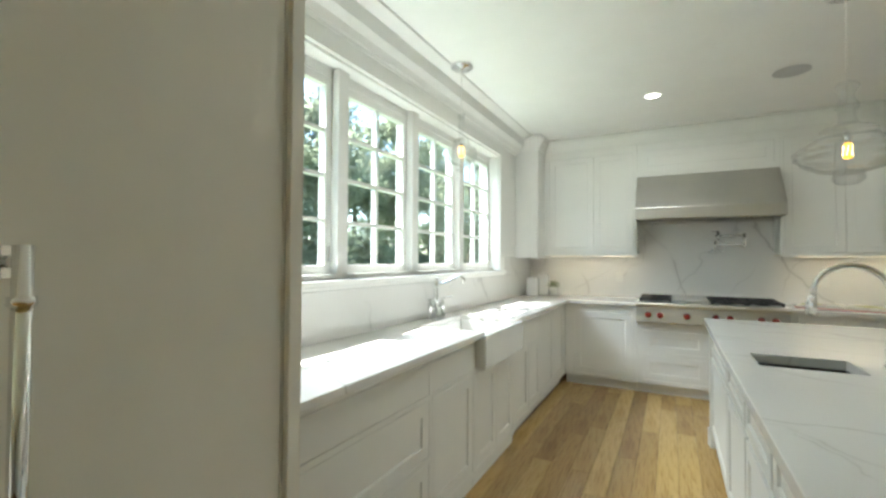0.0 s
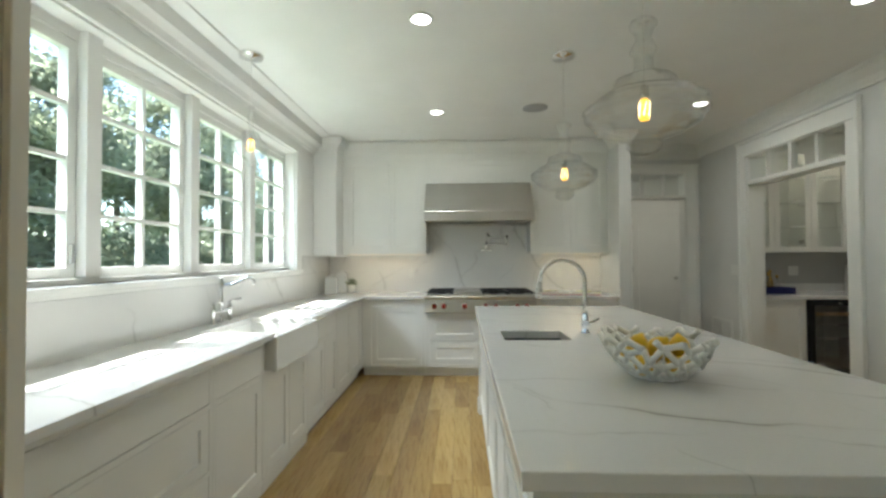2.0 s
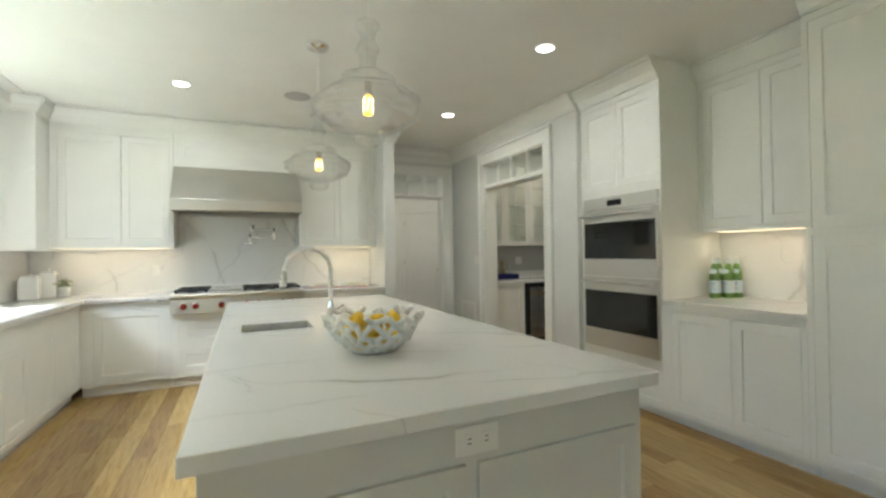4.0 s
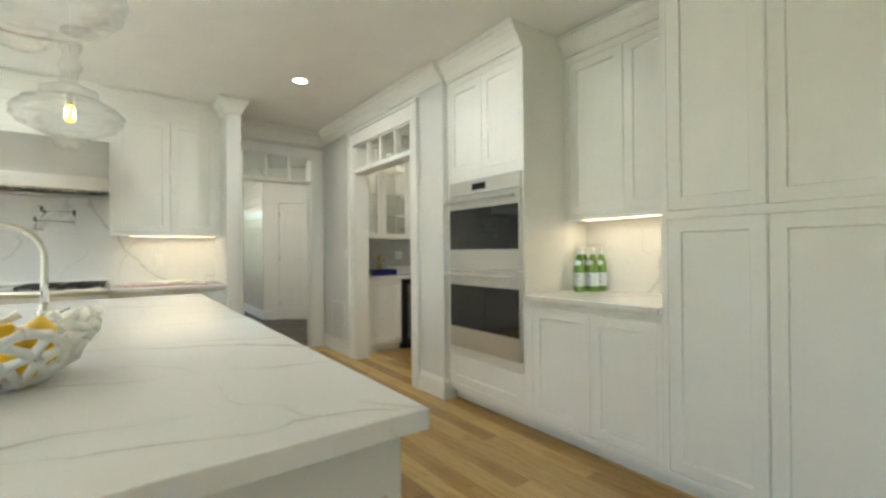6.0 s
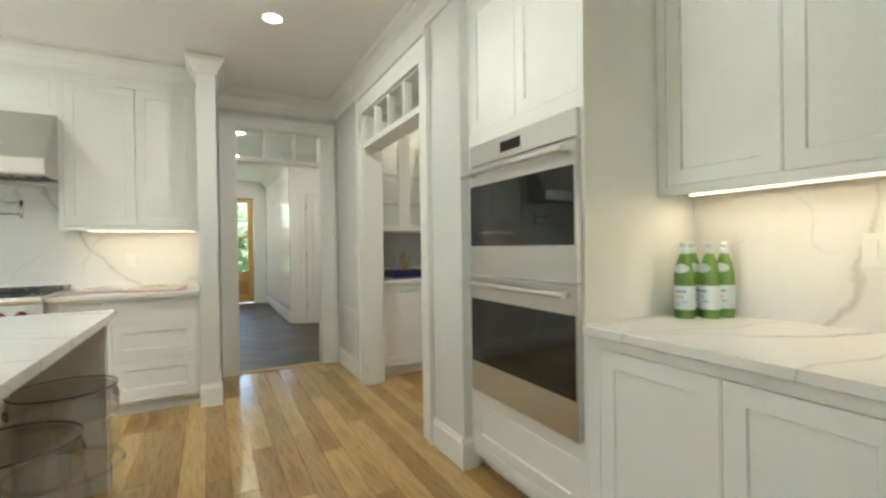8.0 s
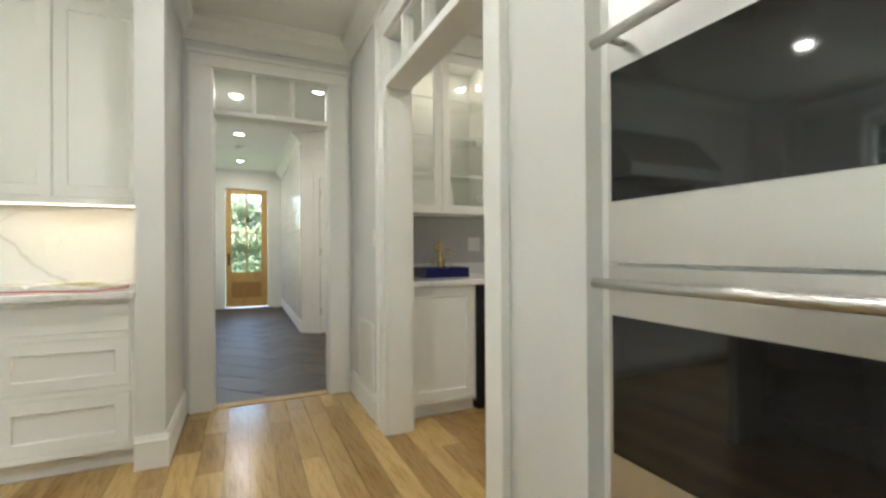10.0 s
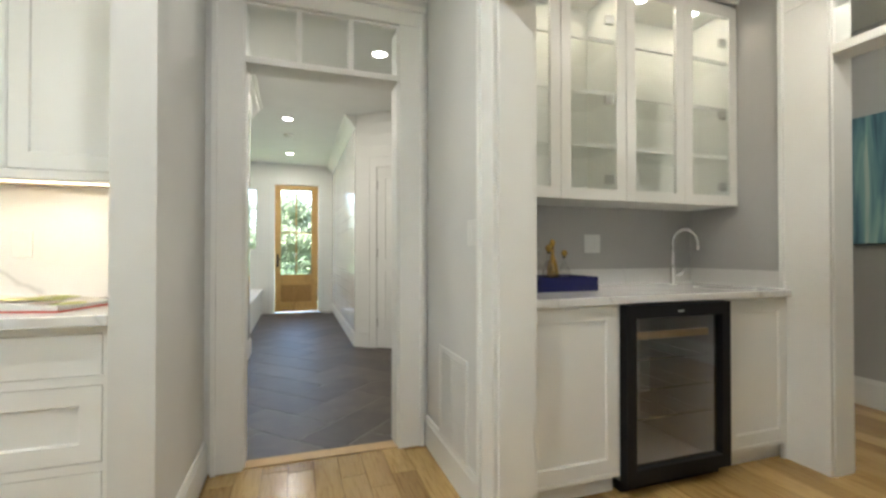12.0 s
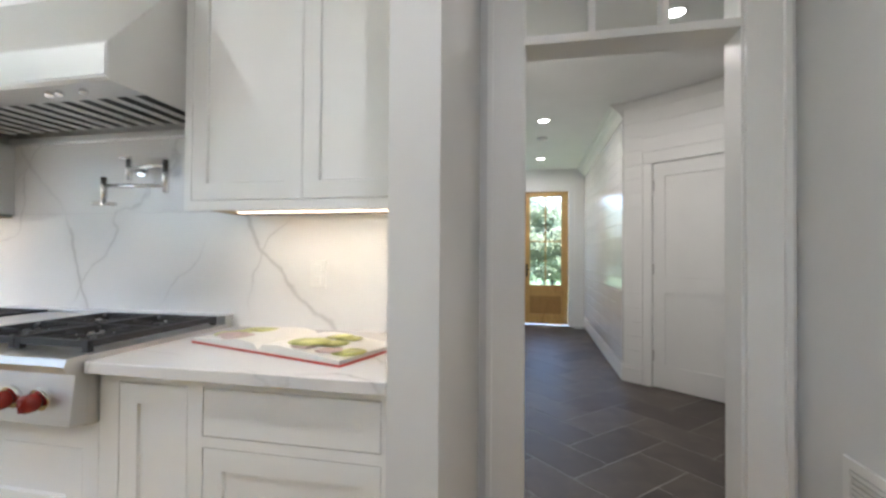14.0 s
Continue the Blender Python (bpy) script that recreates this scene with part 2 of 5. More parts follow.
def slate_material():
    m, t, b = material("dark_slate_tile", (0.07, 0.07, 0.072), 0.45)
    b.inputs["Specular IOR Level"].default_value = 0.32
    pick = t.nodes.new("ShaderNodeObjectInfo").outputs["Random"]
    tone = ramp_node(t, pick, [(0.0, (0.055, 0.045, 0.037)), (1.0, (0.098, 0.081, 0.067))])
    n = noise_node(t, 6, 6, distort=0.6)
    shade = ramp_node(t, n.outputs[0], [(0.3, (0.72, 0.72, 0.74)), (0.7, (1.15, 1.12, 1.08))])
    mix = t.nodes.new("ShaderNodeMix")
    mix.data_type, mix.blend_type = 'RGBA', 'MULTIPLY'
    mix.inputs[0].default_value = 1.0
    t.links.new(tone.outputs[0], mix.inputs[6])
    t.links.new(shade.outputs[0], mix.inputs[7])
    t.links.new(mix.outputs[2], b.inputs["Base Color"])
    bump_node(t, b, n.outputs[0], 0.25, 0.003)
    return m


SLATE = slate_material()


# ---- mesh helpers ----
def box(bm, x0, x1, y0, y1, z0, z1):
    v = [bm.verts.new((x, y, z)) for x in (x0, x1) for y in (y0, y1) for z in (z0, z1)]
    for f in ((0, 1, 3, 2), (4, 6, 7, 5), (0, 4, 5, 1), (2, 3, 7, 6), (0, 2, 6, 4), (1, 5, 7, 3)):
        bm.faces.new([v[i] for i in f])
    return v


def boxed(*b, bevel=0.0):
    bm = bmesh.new()
    box(bm, *b)
    if bevel:
        bmesh.ops.bevel(bm, geom=bm.edges[:], offset=bevel, segments=2, affect='EDGES', profile=0.5)
    return bm


def lathe(bm, profile, steps=24, centre=(0, 0, 0), close=True):
    """Turns rows of (radius, height) round the upright axis."""
    rings = []
    for r, z in profile:
        rings.append([bm.verts.new((centre[0] + r * math.cos(2 * math.pi * k / steps), centre[1] + r * math.sin(2 * math.pi * k / steps), centre[2] + z))
                      for k in range(steps)])
    for a, b in zip(rings, rings[1:]):
        for k in range(steps):
            bm.faces.new((a[k], a[(k + 1) % steps], b[(k + 1) % steps], b[k]))
    if close:
        bm.faces.new(rings[0][::-1])
        bm.faces.new(rings[-1])
    return bm


def lathed(profile, steps=24, close=True, smooth=True, centre=(0, 0, 0)):
    bm = lathe(bmesh.new(), profile, steps, centre, close)
    for f in bm.faces:
        f.smooth = smooth and len(f.verts) == 4
    return bm


def tube(bm, points, radius, sides=10):
    """A round rod along points; radius may be one number or one a point."""
    pts = [Vector(p) for p in points]
    rad = radius if isinstance(radius, (list, tuple)) else [radius] * len(pts)
    rings, up = [], Vector((0.13, 0.27, 0.95)).normalized()
    for i, p in enumerate(pts):
        d = (pts[min(i + 1, len(pts) - 1)] - pts[max(i - 1, 0)]).normalized()
        a = d.cross(up)
        if a.length < 0.05:
            a = d.cross(Vector((1, 0, 0)))
        a.normalize()
        b = d.cross(a)
        rings.append([bm.verts.new(p + rad[i] * (math.cos(2 * math.pi * k / sides) * a + math.sin(2 * math.pi * k / sides) * b)) for k in range(sides)])
    for a, b in zip(rings, rings[1:]):
        for k in range(sides):
            f = bm.faces.new((a[k], a[(k + 1) % sides], b[(k + 1) % sides], b[k]))
            f.smooth = True
    bm.faces.new(rings[0][::-1])
    bm.faces.new(rings[-1])
    return bm


def extruded(profile, u0, u1, along="x", mitre0=0.0, mitre1=0.0):
    """A prism: profile rows of (out, z) swept from u0 to u1. along x: out is y; along y: out is x."""
    bm = bmesh.new()
    ends = []
    for u, mit in ((u0, mitre0), (u1, -mitre1)):
        ends.append([bm.verts.new((u + mit * abs(o - profile[0][0]), o, z) if along == "x" else (o, u + mit * abs(o - profile[0][0]), z)) for o, z in profile])
    n = len(profile)
    for k in range(n):
        bm.faces.new((ends[0][k], ends[0][(k + 1) % n], ends[1][(k + 1) % n], ends[1][k]))
    bm.faces.new(ends[0][::-1])
    bm.faces.new(ends[1])
    return bm


def mesh_object(name, bm, mat):
    bmesh.ops.recalc_face_normals(bm, faces=bm.faces[:])
    me = bpy.data.meshes.new(name)
    bm.to_mesh(me)
    bm.free()
    me.materials.append(mat)
    return new(name, me)


def part(name, bm, mat, parent, label=""):
    ob = mesh_object(name, bm, mat)
    ob.parent = parent
    if label:
        ob["label"] = label
    return ob


def thing(name, label, category, m=None, group=""):
    ob = new(name)
    ob.empty_display_size = 0.1
    if m is not None:
        ob.matrix_world = m
    return tagged(ob, label, category, group)


def setting(name, bm, mat, label="", category=""):
    return tagged(mesh_object(name, bm, mat), label, category, kind="structure")


def cells(bm, us, zs, holes, put):
    us, zs = sorted(set(round(u, 4) for u in us)), sorted(set(round(z, 4) for z in zs))
    for a, b in zip(us, us[1:]):
        for c, d in zip(zs, zs[1:]):
            mu, mz = (a + b) / 2, (c + d) / 2
            if not any(h[0] < mu < h[1] and h[2] < mz < h[3] for h in holes):
                put(bm, a, b, c, d)


def wall(name, axis, p0, p1, u0, u1, z0, z1, holes=(), mat=GREY_WALL, label=""):
    """A wall whose thickness runs from p0 to p1 along axis, with holes (u0, u1, z0, z1) through it."""
    bm = bmesh.new()
    us, zs = [u0, u1], [z0, z1]
    for h in holes:
        us += [min(max(h[0], u0), u1), min(max(h[1], u0), u1)]
        zs += [min(max(h[2], z0), z1), min(max(h[3], z0), z1)]
    if axis == "x":
        cells(bm, us, zs, holes, lambda q, a, b, c, d: box(q, p0, p1, a, b, c, d))
    else:
        cells(bm, us, zs, holes, lambda q, a, b, c, d: box(q, a, b, p0, p1, c, d))
    bmesh.ops.remove_doubles(bm, verts=bm.verts[:], dist=1e-4)
    return setting(name, bm, mat, label)


# ---- structure ----
WIN = (1.60, 4.83, 1.24, 2.47)
# the second opening is unseen, cut only to let in more daylight
wall("wall_west", "x", -1.52, -1.30, -3.6, 6.3, -0.1, 2.95, [WIN, (-3.2, -1.0, 0.5, 2.4)], TRIM, "white wall with a wide window and an added opening out of view")
wall("wall_north", "y", 6.0, 6.12, -1.30, 2.20, 0, CEIL, (), TRIM, "white kitchen wall behind the cooktop")
wall("wall_stub", "x", 2.202, 2.335, 5.32, 6.12, 0, CEIL, (), GREY_WALL, "pale grey end of a short wall")
D1 = (2.51, 3.34, 0, 2.44)
wall("wall_hall_door", "y", 6.12, 6.27, 2.20, 3.66, 0, CEIL, [D1], GREY_WALL, "pale grey wall with the hall doorway")
PAN = (3.948, 5.17, 0, 2.43)
wall("wall_east", "x", 3.51, 3.66, 3.47, 6.12, 0, CEIL, [PAN], GREY_WALL, "pale grey wall with the pantry opening")
wall("wall_oven_side", "y", 3.53, 3.60, 3.66, 4.42, 0, CEIL, (), GREY_WALL, "plain wall behind the oven cabinet")
wall("wall_east_back", "x", 4.27, 4.42, -3.6, 3.53, 0, CEIL, (), PLAIN_WALL, "plain wall behind the tall cabinets")
wall("wall_south", "y", -3.75, -3.6, -1.52, 4.42, -0.1, 2.95, (), PLAIN_WALL, "plain cream wall")
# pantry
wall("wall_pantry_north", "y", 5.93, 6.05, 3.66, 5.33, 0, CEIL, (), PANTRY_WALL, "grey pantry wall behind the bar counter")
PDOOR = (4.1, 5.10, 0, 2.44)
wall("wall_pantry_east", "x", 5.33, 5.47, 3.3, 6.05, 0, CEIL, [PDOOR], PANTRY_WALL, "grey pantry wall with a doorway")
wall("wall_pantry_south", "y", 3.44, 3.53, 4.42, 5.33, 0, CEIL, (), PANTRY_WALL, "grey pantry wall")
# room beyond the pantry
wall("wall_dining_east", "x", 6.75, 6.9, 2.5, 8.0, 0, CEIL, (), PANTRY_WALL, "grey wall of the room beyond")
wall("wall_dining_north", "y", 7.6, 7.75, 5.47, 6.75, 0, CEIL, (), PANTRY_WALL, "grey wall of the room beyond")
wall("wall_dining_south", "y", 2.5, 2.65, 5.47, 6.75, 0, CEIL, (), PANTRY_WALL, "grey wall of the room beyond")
# hall
wall("wall_hall_west", "x", 2.16, 2.28, 6.27, 9.0, 0, CEIL, (), GLOSS_WHITE, "glossy white boarded hall wall")
wall("wall_hall_east", "x", 3.45, 3.60, 8.95, 12.3, 0, CEIL, (), GLOSS_WHITE, "glossy white boarded hall wall")
FD = (2.385, 3.175, 0, 2.40)
SIDE = (1.75, 2.12, 1.15, 2.33)
wall("wall_hall_front", "y", 12.30, 12.5, 1.0, 3.60, -0.1, 2.95, [FD, SIDE], TRIM, "white front wall of the hall")
wall("wall_hall_nook", "x", 1.0, 1.12, 9.0, 12.3, 0, CEIL, (), TRIM, "white wall of the entry nook")
wall("wall_hall_nook_end", "y", 8.88, 9.0, 1.0, 2.16, 0, CEIL, (), TRIM, "white wall of the entry nook")
ANG = math.degrees(math.atan2(8.30 - 8.95, 4.23 - 3.45))
DIAG = pose(3.45, 8.95, 0, 0, 0, ANG)
w = wall("wall_hall_angled", "y", 0.0, 0.12, 0, 2.6, 0, CEIL, [(0.29, 1.09, 0, 2.13)], TRIM, "white boarded wall set at an angle")
w.matrix_world = DIAG
wall("wall_hall_far", "x", 5.3, 5.45, 6.05, 8.2, 0, CEIL, (), TRIM, "white hall wall")

bm = bmesh.new()
box(bm, -1.52, 5.47, -3.75, 6.27, CEIL, 2.95)
setting("ceiling", bm, CEILING, "white painted ceiling")
bm = bmesh.new()
box(bm, 1.0, 5.47, 6.27, 12.5, CEIL, 2.95)
box(bm, 5.47, 7.75, 2.5, 7.75, CEIL, 2.95)
setting("ceiling_hall", bm, CEILING, "white painted hall ceiling")
setting("floor", boxed(-1.52, 7.75, -3.75, 6.20, -0.12, -0.004), SUBFLOOR, "oiled oak plank floor")
setting("floor_hall", boxed(1.0, 5.47, 6.20, 12.45, -0.12, -0.002), GROUT, "dark slate tile floor laid in a herringbone")
gm = bmesh.new()
bmesh.ops.create_grid(gm, x_segments=2, y_segments=2, size=400)
bmesh.ops.translate(gm, verts=gm.verts[:], vec=(0, 0, -0.35))
setting("ground", gm, GRASS, "green lawn outside the windows")

# ---- trim ----
CROWN_H = 0.15


def crown(axis, wallp, out, u0, u1, z=CEIL, m0=0.0, m1=0.0, h=CROWN_H, d=0.13):
    """Stepped crown moulding under the ceiling; out: +1 or -1, the side into which it projects."""
    rows = [(0, 0), (0, -h), (0.018, -h), (0.022, -h + 0.02), (0.030, -h + 0.025), (0.05, -h + 0.06), (0.085, -h + 0.09), (0.1, -0.032), (0.112, -0.028), (d - 0.005, -0.012), (d, 0)]
    prof = [(wallp + out * o * d / 0.13, z - 0.001 + q) for o, q in rows]
    return setting("trim_crown", extruded(prof, u0, u1, axis, m0, m1), TRIM, "white stepped crown moulding")


crown("y", -1.30, 1, -3.6, 5.39, h=0.2, d=0.17)
crown("x", 5.688, -1, -1.03, 2.20, d=0.10)
crown("y", -1.03, 1, 5.389, 5.688, d=0.09)
crown("x", 5.388, -1, -1.30, -1.03, d=0.09, m1=-1)
crown("x", 5.32, -1, 2.2, 2.335, d=0.09, m0=-1, m1=-1)
crown("y", 2.202, -1, 5.32, 5.60, d=0.09, m0=-1)
crown("y", 2.335, 1, 5.32, 6.12, d=0.09, m0=-1)
crown("x", 6.12, -1, 2.335, 3.51, h=0.17)
crown("y", 3.51, -1, 3.47, 6.12, d=0.12)
crown("y", 3.565, -1, 2.62, 3.47, h=0.16, d=0.12)
crown("x", 3.528, 1, 4.42, 5.33, d=0.10)
crown("x", 5.59, -1, 3.66, 5.33, d=0.08)
crown("y", 5.33, -1, 3.53, 5.50, d=0.10)
crown("y", 3.45, -1, 8.95, 12.3)
crown("y", 2.28, 1, 6.27, 9.0)


def baseboard(axis, wallp, out, u0, u1, h=0.17):
    prof = [(wallp, 0), (wallp, h), (wallp + out * 0.008, h), (wallp + out * 0.012, h - 0.02), (wallp + out * 0.018, h - 0.03), (wallp + out * 0.018, 0)]
    return setting("baseboard", extruded(prof, u0, u1, axis), TRIM, "tall white baseboard")


baseboard("x", 5.32, -1, 2.198, 2.353)
baseboard("y", 2.335, 1, 5.32, 6.12)
baseboard("y", 3.51, -1, 5.30, 6.12)
baseboard("y", 3.51, -1, 3.4705, 3.83)
baseboard("x", 3.47, -1, 3.491, 3.598)
baseboard("y", 3.45, -1, 8.95, 12.3)
baseboard("y", 2.28, 1, 6.27, 9.0)
baseboard("x", 12.30, -1, 3.28, 3.45)
baseboard("y", 6.75, -1, 2.65, 7.6, 0.2)
b = baseboard("x", 0.0, -1, 0.0, 0.20)
b.matrix_world = DIAG


def cased_opening(name, axis, face, out, depth, u0, u1, top, bar, glass_top, head, panes, cw, label):
    """Casing, jambs and a transom light over an open doorway. face: wall surface; depth: wall thickness behind it."""
    t = tagged(new(name), label, "doorway", kind="structure")

    def bx(a, b, o0, o1, c, d, bevel=0.003):
        p0, p1 = sorted((face + out * o0, face + out * o1))
        return boxed(a, b, p0, p1, c, d, bevel=bevel) if axis == "x" else boxed(p0, p1, a, b, c, d, bevel=bevel)
    for side, far in ((0.0, 0.022), (-depth - 0.022, -depth)):
        for a, b in ((u0 - cw, u0 + 0.004), (u1 - 0.004, u1 + cw)):
            part("casing", bx(a, b, side, far, 0.0, glass_top), TRIM, t)
        part("head_casing", bx(u0 - cw, u1 + cw, side, far + 0.003 if side == 0 else far, glass_top, head), TRIM, t)
        if side == 0:
            for a, b in ((u0 - cw - 0.012, u0 - cw + 0.012), (u1 + cw - 0.012, u1 + cw + 0.012)):
                part("back_band", bx(a, b, 0.0, 0.036, 0.0, head), TRIM, t)
            part("head_band", bx(u0 - cw - 0.02, u1 + cw + 0.02, 0.0, 0.045, head, head + 0.028), TRIM, t)
    for a, b in ((u0 - 0.012, u0 + 0.012), (u1 - 0.012, u1 + 0.012)):
        part("jamb", bx(a, b, -depth, -0.0005, 0.0, glass_top, 0.002), TRIM, t)
    part("transom_bar", bx(u0 + 0.012, u1 - 0.012, -depth, 0.012, top, bar), TRIM, t)
    part("transom_head", bx(u0 + 0.012, u1 - 0.012, -depth, -0.002, glass_top - 0.012, glass_top + 0.02), TRIM, t)
    w = (u1 - u0) / panes
    for k in range(1, panes):
        part("muntin", bx(u0 + k * w - 0.014, u0 + k * w + 0.014, -0.06, 0.002, bar, glass_top - 0.012), TRIM, t)
    for k in range(panes):
        g = part("pane", bx(u0 + k * w + 0.012, u0 + k * w + w - 0.012, -0.032, -0.028, bar, glass_top - 0.012, 0), GLASS, t)
        g.visible_shadow = False
    return t


cased_opening("doorway_hall", "x", 6.12, -1, 0.15, 2.51, 3.34, 2.112, 2.147, 2.44, 2.525, 3, 0.13, "white cased doorway with a three-pane transom light")
cased_opening("doorway_pantry", "y", 3.51, -1, 0.15, 3.948, 5.17, 2.118, 2.165, 2.43, 2.57, 4, 0.115, "white cased opening with a four-pane transom light")
cased_opening("doorway_dining", "y", 5.33, -1, 0.14, 4.1, 5.10, 2.118, 2.165, 2.43, 2.57, 3, 0.22, "white cased opening with a transom light")
setting("threshold", boxed(2.51, 3.34, 6.12, 6.21, -0.002, 0.006, bevel=0.002), RAW_WOOD, "pale wooden threshold strip")

# ---- window ----
y0, y1, z0, z1 = WIN
window = tagged(new("window_1"), "wide white window of four casement sashes, two by four panes each", "window", kind="structure")
part("window_sill", boxed(-1.42, -1.262, y0 - 0.12, y1 + 0.15, z0 - 0.032, z0, bevel=0.004), TRIM, window)
part("apron", boxed(-1.30, -1.28, y0 - 0.1, y1 + 0.13, z0 - 0.052, z0 - 0.032, bevel=0.003), TRIM, window)
for a, b in ((y0 - 0.11, y0 + 0.002), (y1 - 0.002, y1 + 0.13)):
    part("casing", boxed(-1.30, -1.278, a, b, z0, z1 + 0.002, bevel=0.003), TRIM, window)
part("head_casing", boxed(-1.30, -1.275, y0 - 0.11, y1 + 0.13, z1 + 0.002, 2.582, bevel=0.003), TRIM, window)
for a, b in ((y0 - 0.01, y0 + 0.012), (y1 - 0.012, y1 + 0.01)):
    part("jamb", boxed(-1.515, -1.302, a, b, z0, z1, bevel=0.002), TRIM, window)
part("head_jamb", boxed(-1.515, -1.302, y0, y1, z1 - 0.014, z1 + 0.006, bevel=0.002), TRIM, window)
part("top_frame", boxed(-1.515, -1.40, y0 + 0.013, y1 - 0.013, z1 - 0.07, z1 - 0.0145, bevel=0.002), TRIM, window)
part("bottom_frame", boxed(-1.515, -1.36, y0, y1, z0 - 0.005, z0 + 0.03, bevel=0.002), TRIM, window)
PITCH = (y1 - y0) / 4
for k in range(1, 4):
    part("mullion", boxed(-1.50, -1.355, y0 + k * PITCH - 0.045, y0 + k * PITCH + 0.045, z0 + 0.03, z1 - 0.0145, bevel=0.003), TRIM, window)
for k in range(4):
    a = y0 + k * PITCH + (0.047 if k else 0.014)
    b = y0 + (k + 1) * PITCH - (0.047 if k < 3 else 0.014)
    bm = bmesh.new()
    s = 0.048
    zb, zt = z0 + 0.032, z1 - 0.072
    box(bm, -1.455, -1.405, a, a + s, zb, zt)
    box(bm, -1.455, -1.405, b - s, b, zb, zt)
    box(bm, -1.455, -1.405, a + s, b - s, zb, zb + s)
    box(bm, -1.455, -1.405, a + s, b - s, zt - s, zt)
    sash = part("sash", bm, TRIM, window)
    ga, gb, gz0, gz1 = a + s, b - s, zb + s, zt - s
    part("muntin", boxed(-1.45, -1.411, (ga + gb) / 2 - 0.011, (ga + gb) / 2 + 0.011, gz0, gz1), TRIM, sash)
    for r in range(1, 4):
        zz = gz0 + (gz1 - gz0) * r / 4
        part("muntin", boxed(-1.449, -1.412, ga, gb, zz - 0.011, zz + 0.011), TRIM, sash)
    for r in range(4):
        for c in range(2):
            zz, yy = gz0 + (gz1 - gz0) * r / 4, ga + (gb - ga) * c / 2
            g = part("pane", boxed(-1.434, -1.430, yy + 0.004, yy + (gb - ga) / 2 - 0.004, zz + 0.004, zz + (gz1 - gz0) / 4 - 0.004), GLASS, sash)
            g.visible_shadow = False
    if k in (0, 3):
        part("latch", boxed(-1.405, -1.39, b - 0.035, b - 0.018, z0 + 0.10, z0 + 0.19, bevel=0.003), STEEL, sash, "steel casement latch")


# unseen window, added so daylight reaches the tall cabinets opposite
frame_2 = tagged(new("fill_window"), "unseen white framed glazed opening, added to light the room", "window", kind="structure")
bm = bmesh.new()
cells(bm, [-3.2, -1.0, -3.14, -1.06, -2.13, -2.07], [0.5, 2.4, 0.56, 2.34], [(-3.14, -2.13, 0.56, 2.34), (-2.07, -1.06, 0.56, 2.34)], lambda q, a, b, c, d: box(q, -1.46, -1.40, a, b, c, d))
part("window_frame", bm, TRIM, frame_2)
for a, b in ((-3.14, -2.13), (-2.07, -1.06)):
    g = part("pane", boxed(-1.434, -1.430, a, b, 0.56, 2.34), GLASS, frame_2)
    g.visible_shadow = False


# ---- cabinets ----
def shaker(w, h, rail=0.062, thick=0.02, recess=0.009):
    bm = bmesh.new()
    r, e = min(rail, h * 0.28), 0.004

    def ring(dx, dz, y):
        return [bm.verts.new(p) for p in ((dx, y, dz), (w - dx, y, dz), (w - dx, y, h - dz), (dx, y, h - dz))]
    loops = [ring(0, 0, thick), ring(0, 0, 0.0012), ring(0.0012, 0.0012, 0), ring(rail, r, 0), ring(rail + e, r + e, recess)]
    for p, q in zip(loops, loops[1:]):
        for k in range(4):
            bm.faces.new((p[k], p[(k + 1) % 4], q[(k + 1) % 4], q[k]))
    bm.faces.new(loops[0][::-1])
    bm.faces.new(loops[-1])
    return bm


def cabinet(name, label, m, w, z0, z1, depth, fronts, toe=0.0, toe_in=0.06, group="", category="cabinet", mat=WHITE, lift=0.0):
    """An inset-door cabinet. Its front is at y = 0, facing -y; fronts: (kind, x0, x1, z0, z1)."""
    t = thing(name, label, category, m, group)
    bm = bmesh.new()
    box(bm, 0.001, w - 0.001, 0.021, depth, z0 + toe + lift, z1)
    part("body", bm, mat, t)
    if toe:
        part("toe_kick", boxed(0.001, w - 0.001, toe_in, depth - 0.01, z0, z0 + toe - 0.0005), mat, t)
    bm = bmesh.new()
    holes = [(a, b, c, d) for _, a, b, c, d in fronts]
    us = [0.0, w] + [u for h in holes for u in h[:2]]
    zs = [z0 + toe, z1] + [u for h in holes for u in h[2:]]
    cells(bm, us, zs, holes, lambda q, a, b, c, d: box(q, a, b, 0, 0.02, c, d))
    bmesh.ops.remove_doubles(bm, verts=bm.verts[:], dist=1e-4)
    part("face_frame", bm, mat, t)
    g = 0.0022
    for kind, a, b, c, d in fronts:
        if kind == "slab":
            ob = part("drawer_front", boxed(0, b - a - 2 * g, 0, 0.018, 0, d - c - 2 * g, bevel=0.0015), mat, t)
        else:
            ob = part("drawer_front" if kind == "drawer" else "door", shaker(b - a - 2 * g, d - c - 2 * g), mat, t)
        ob.location = (a + g, 0.0005, c + g)
    return t


def facing_x(x, y):
    return pose(x, y, 0, 0, 0, 90)


def facing_mx(x, y):
    return pose(x, y, 0, 0, 0, -90)


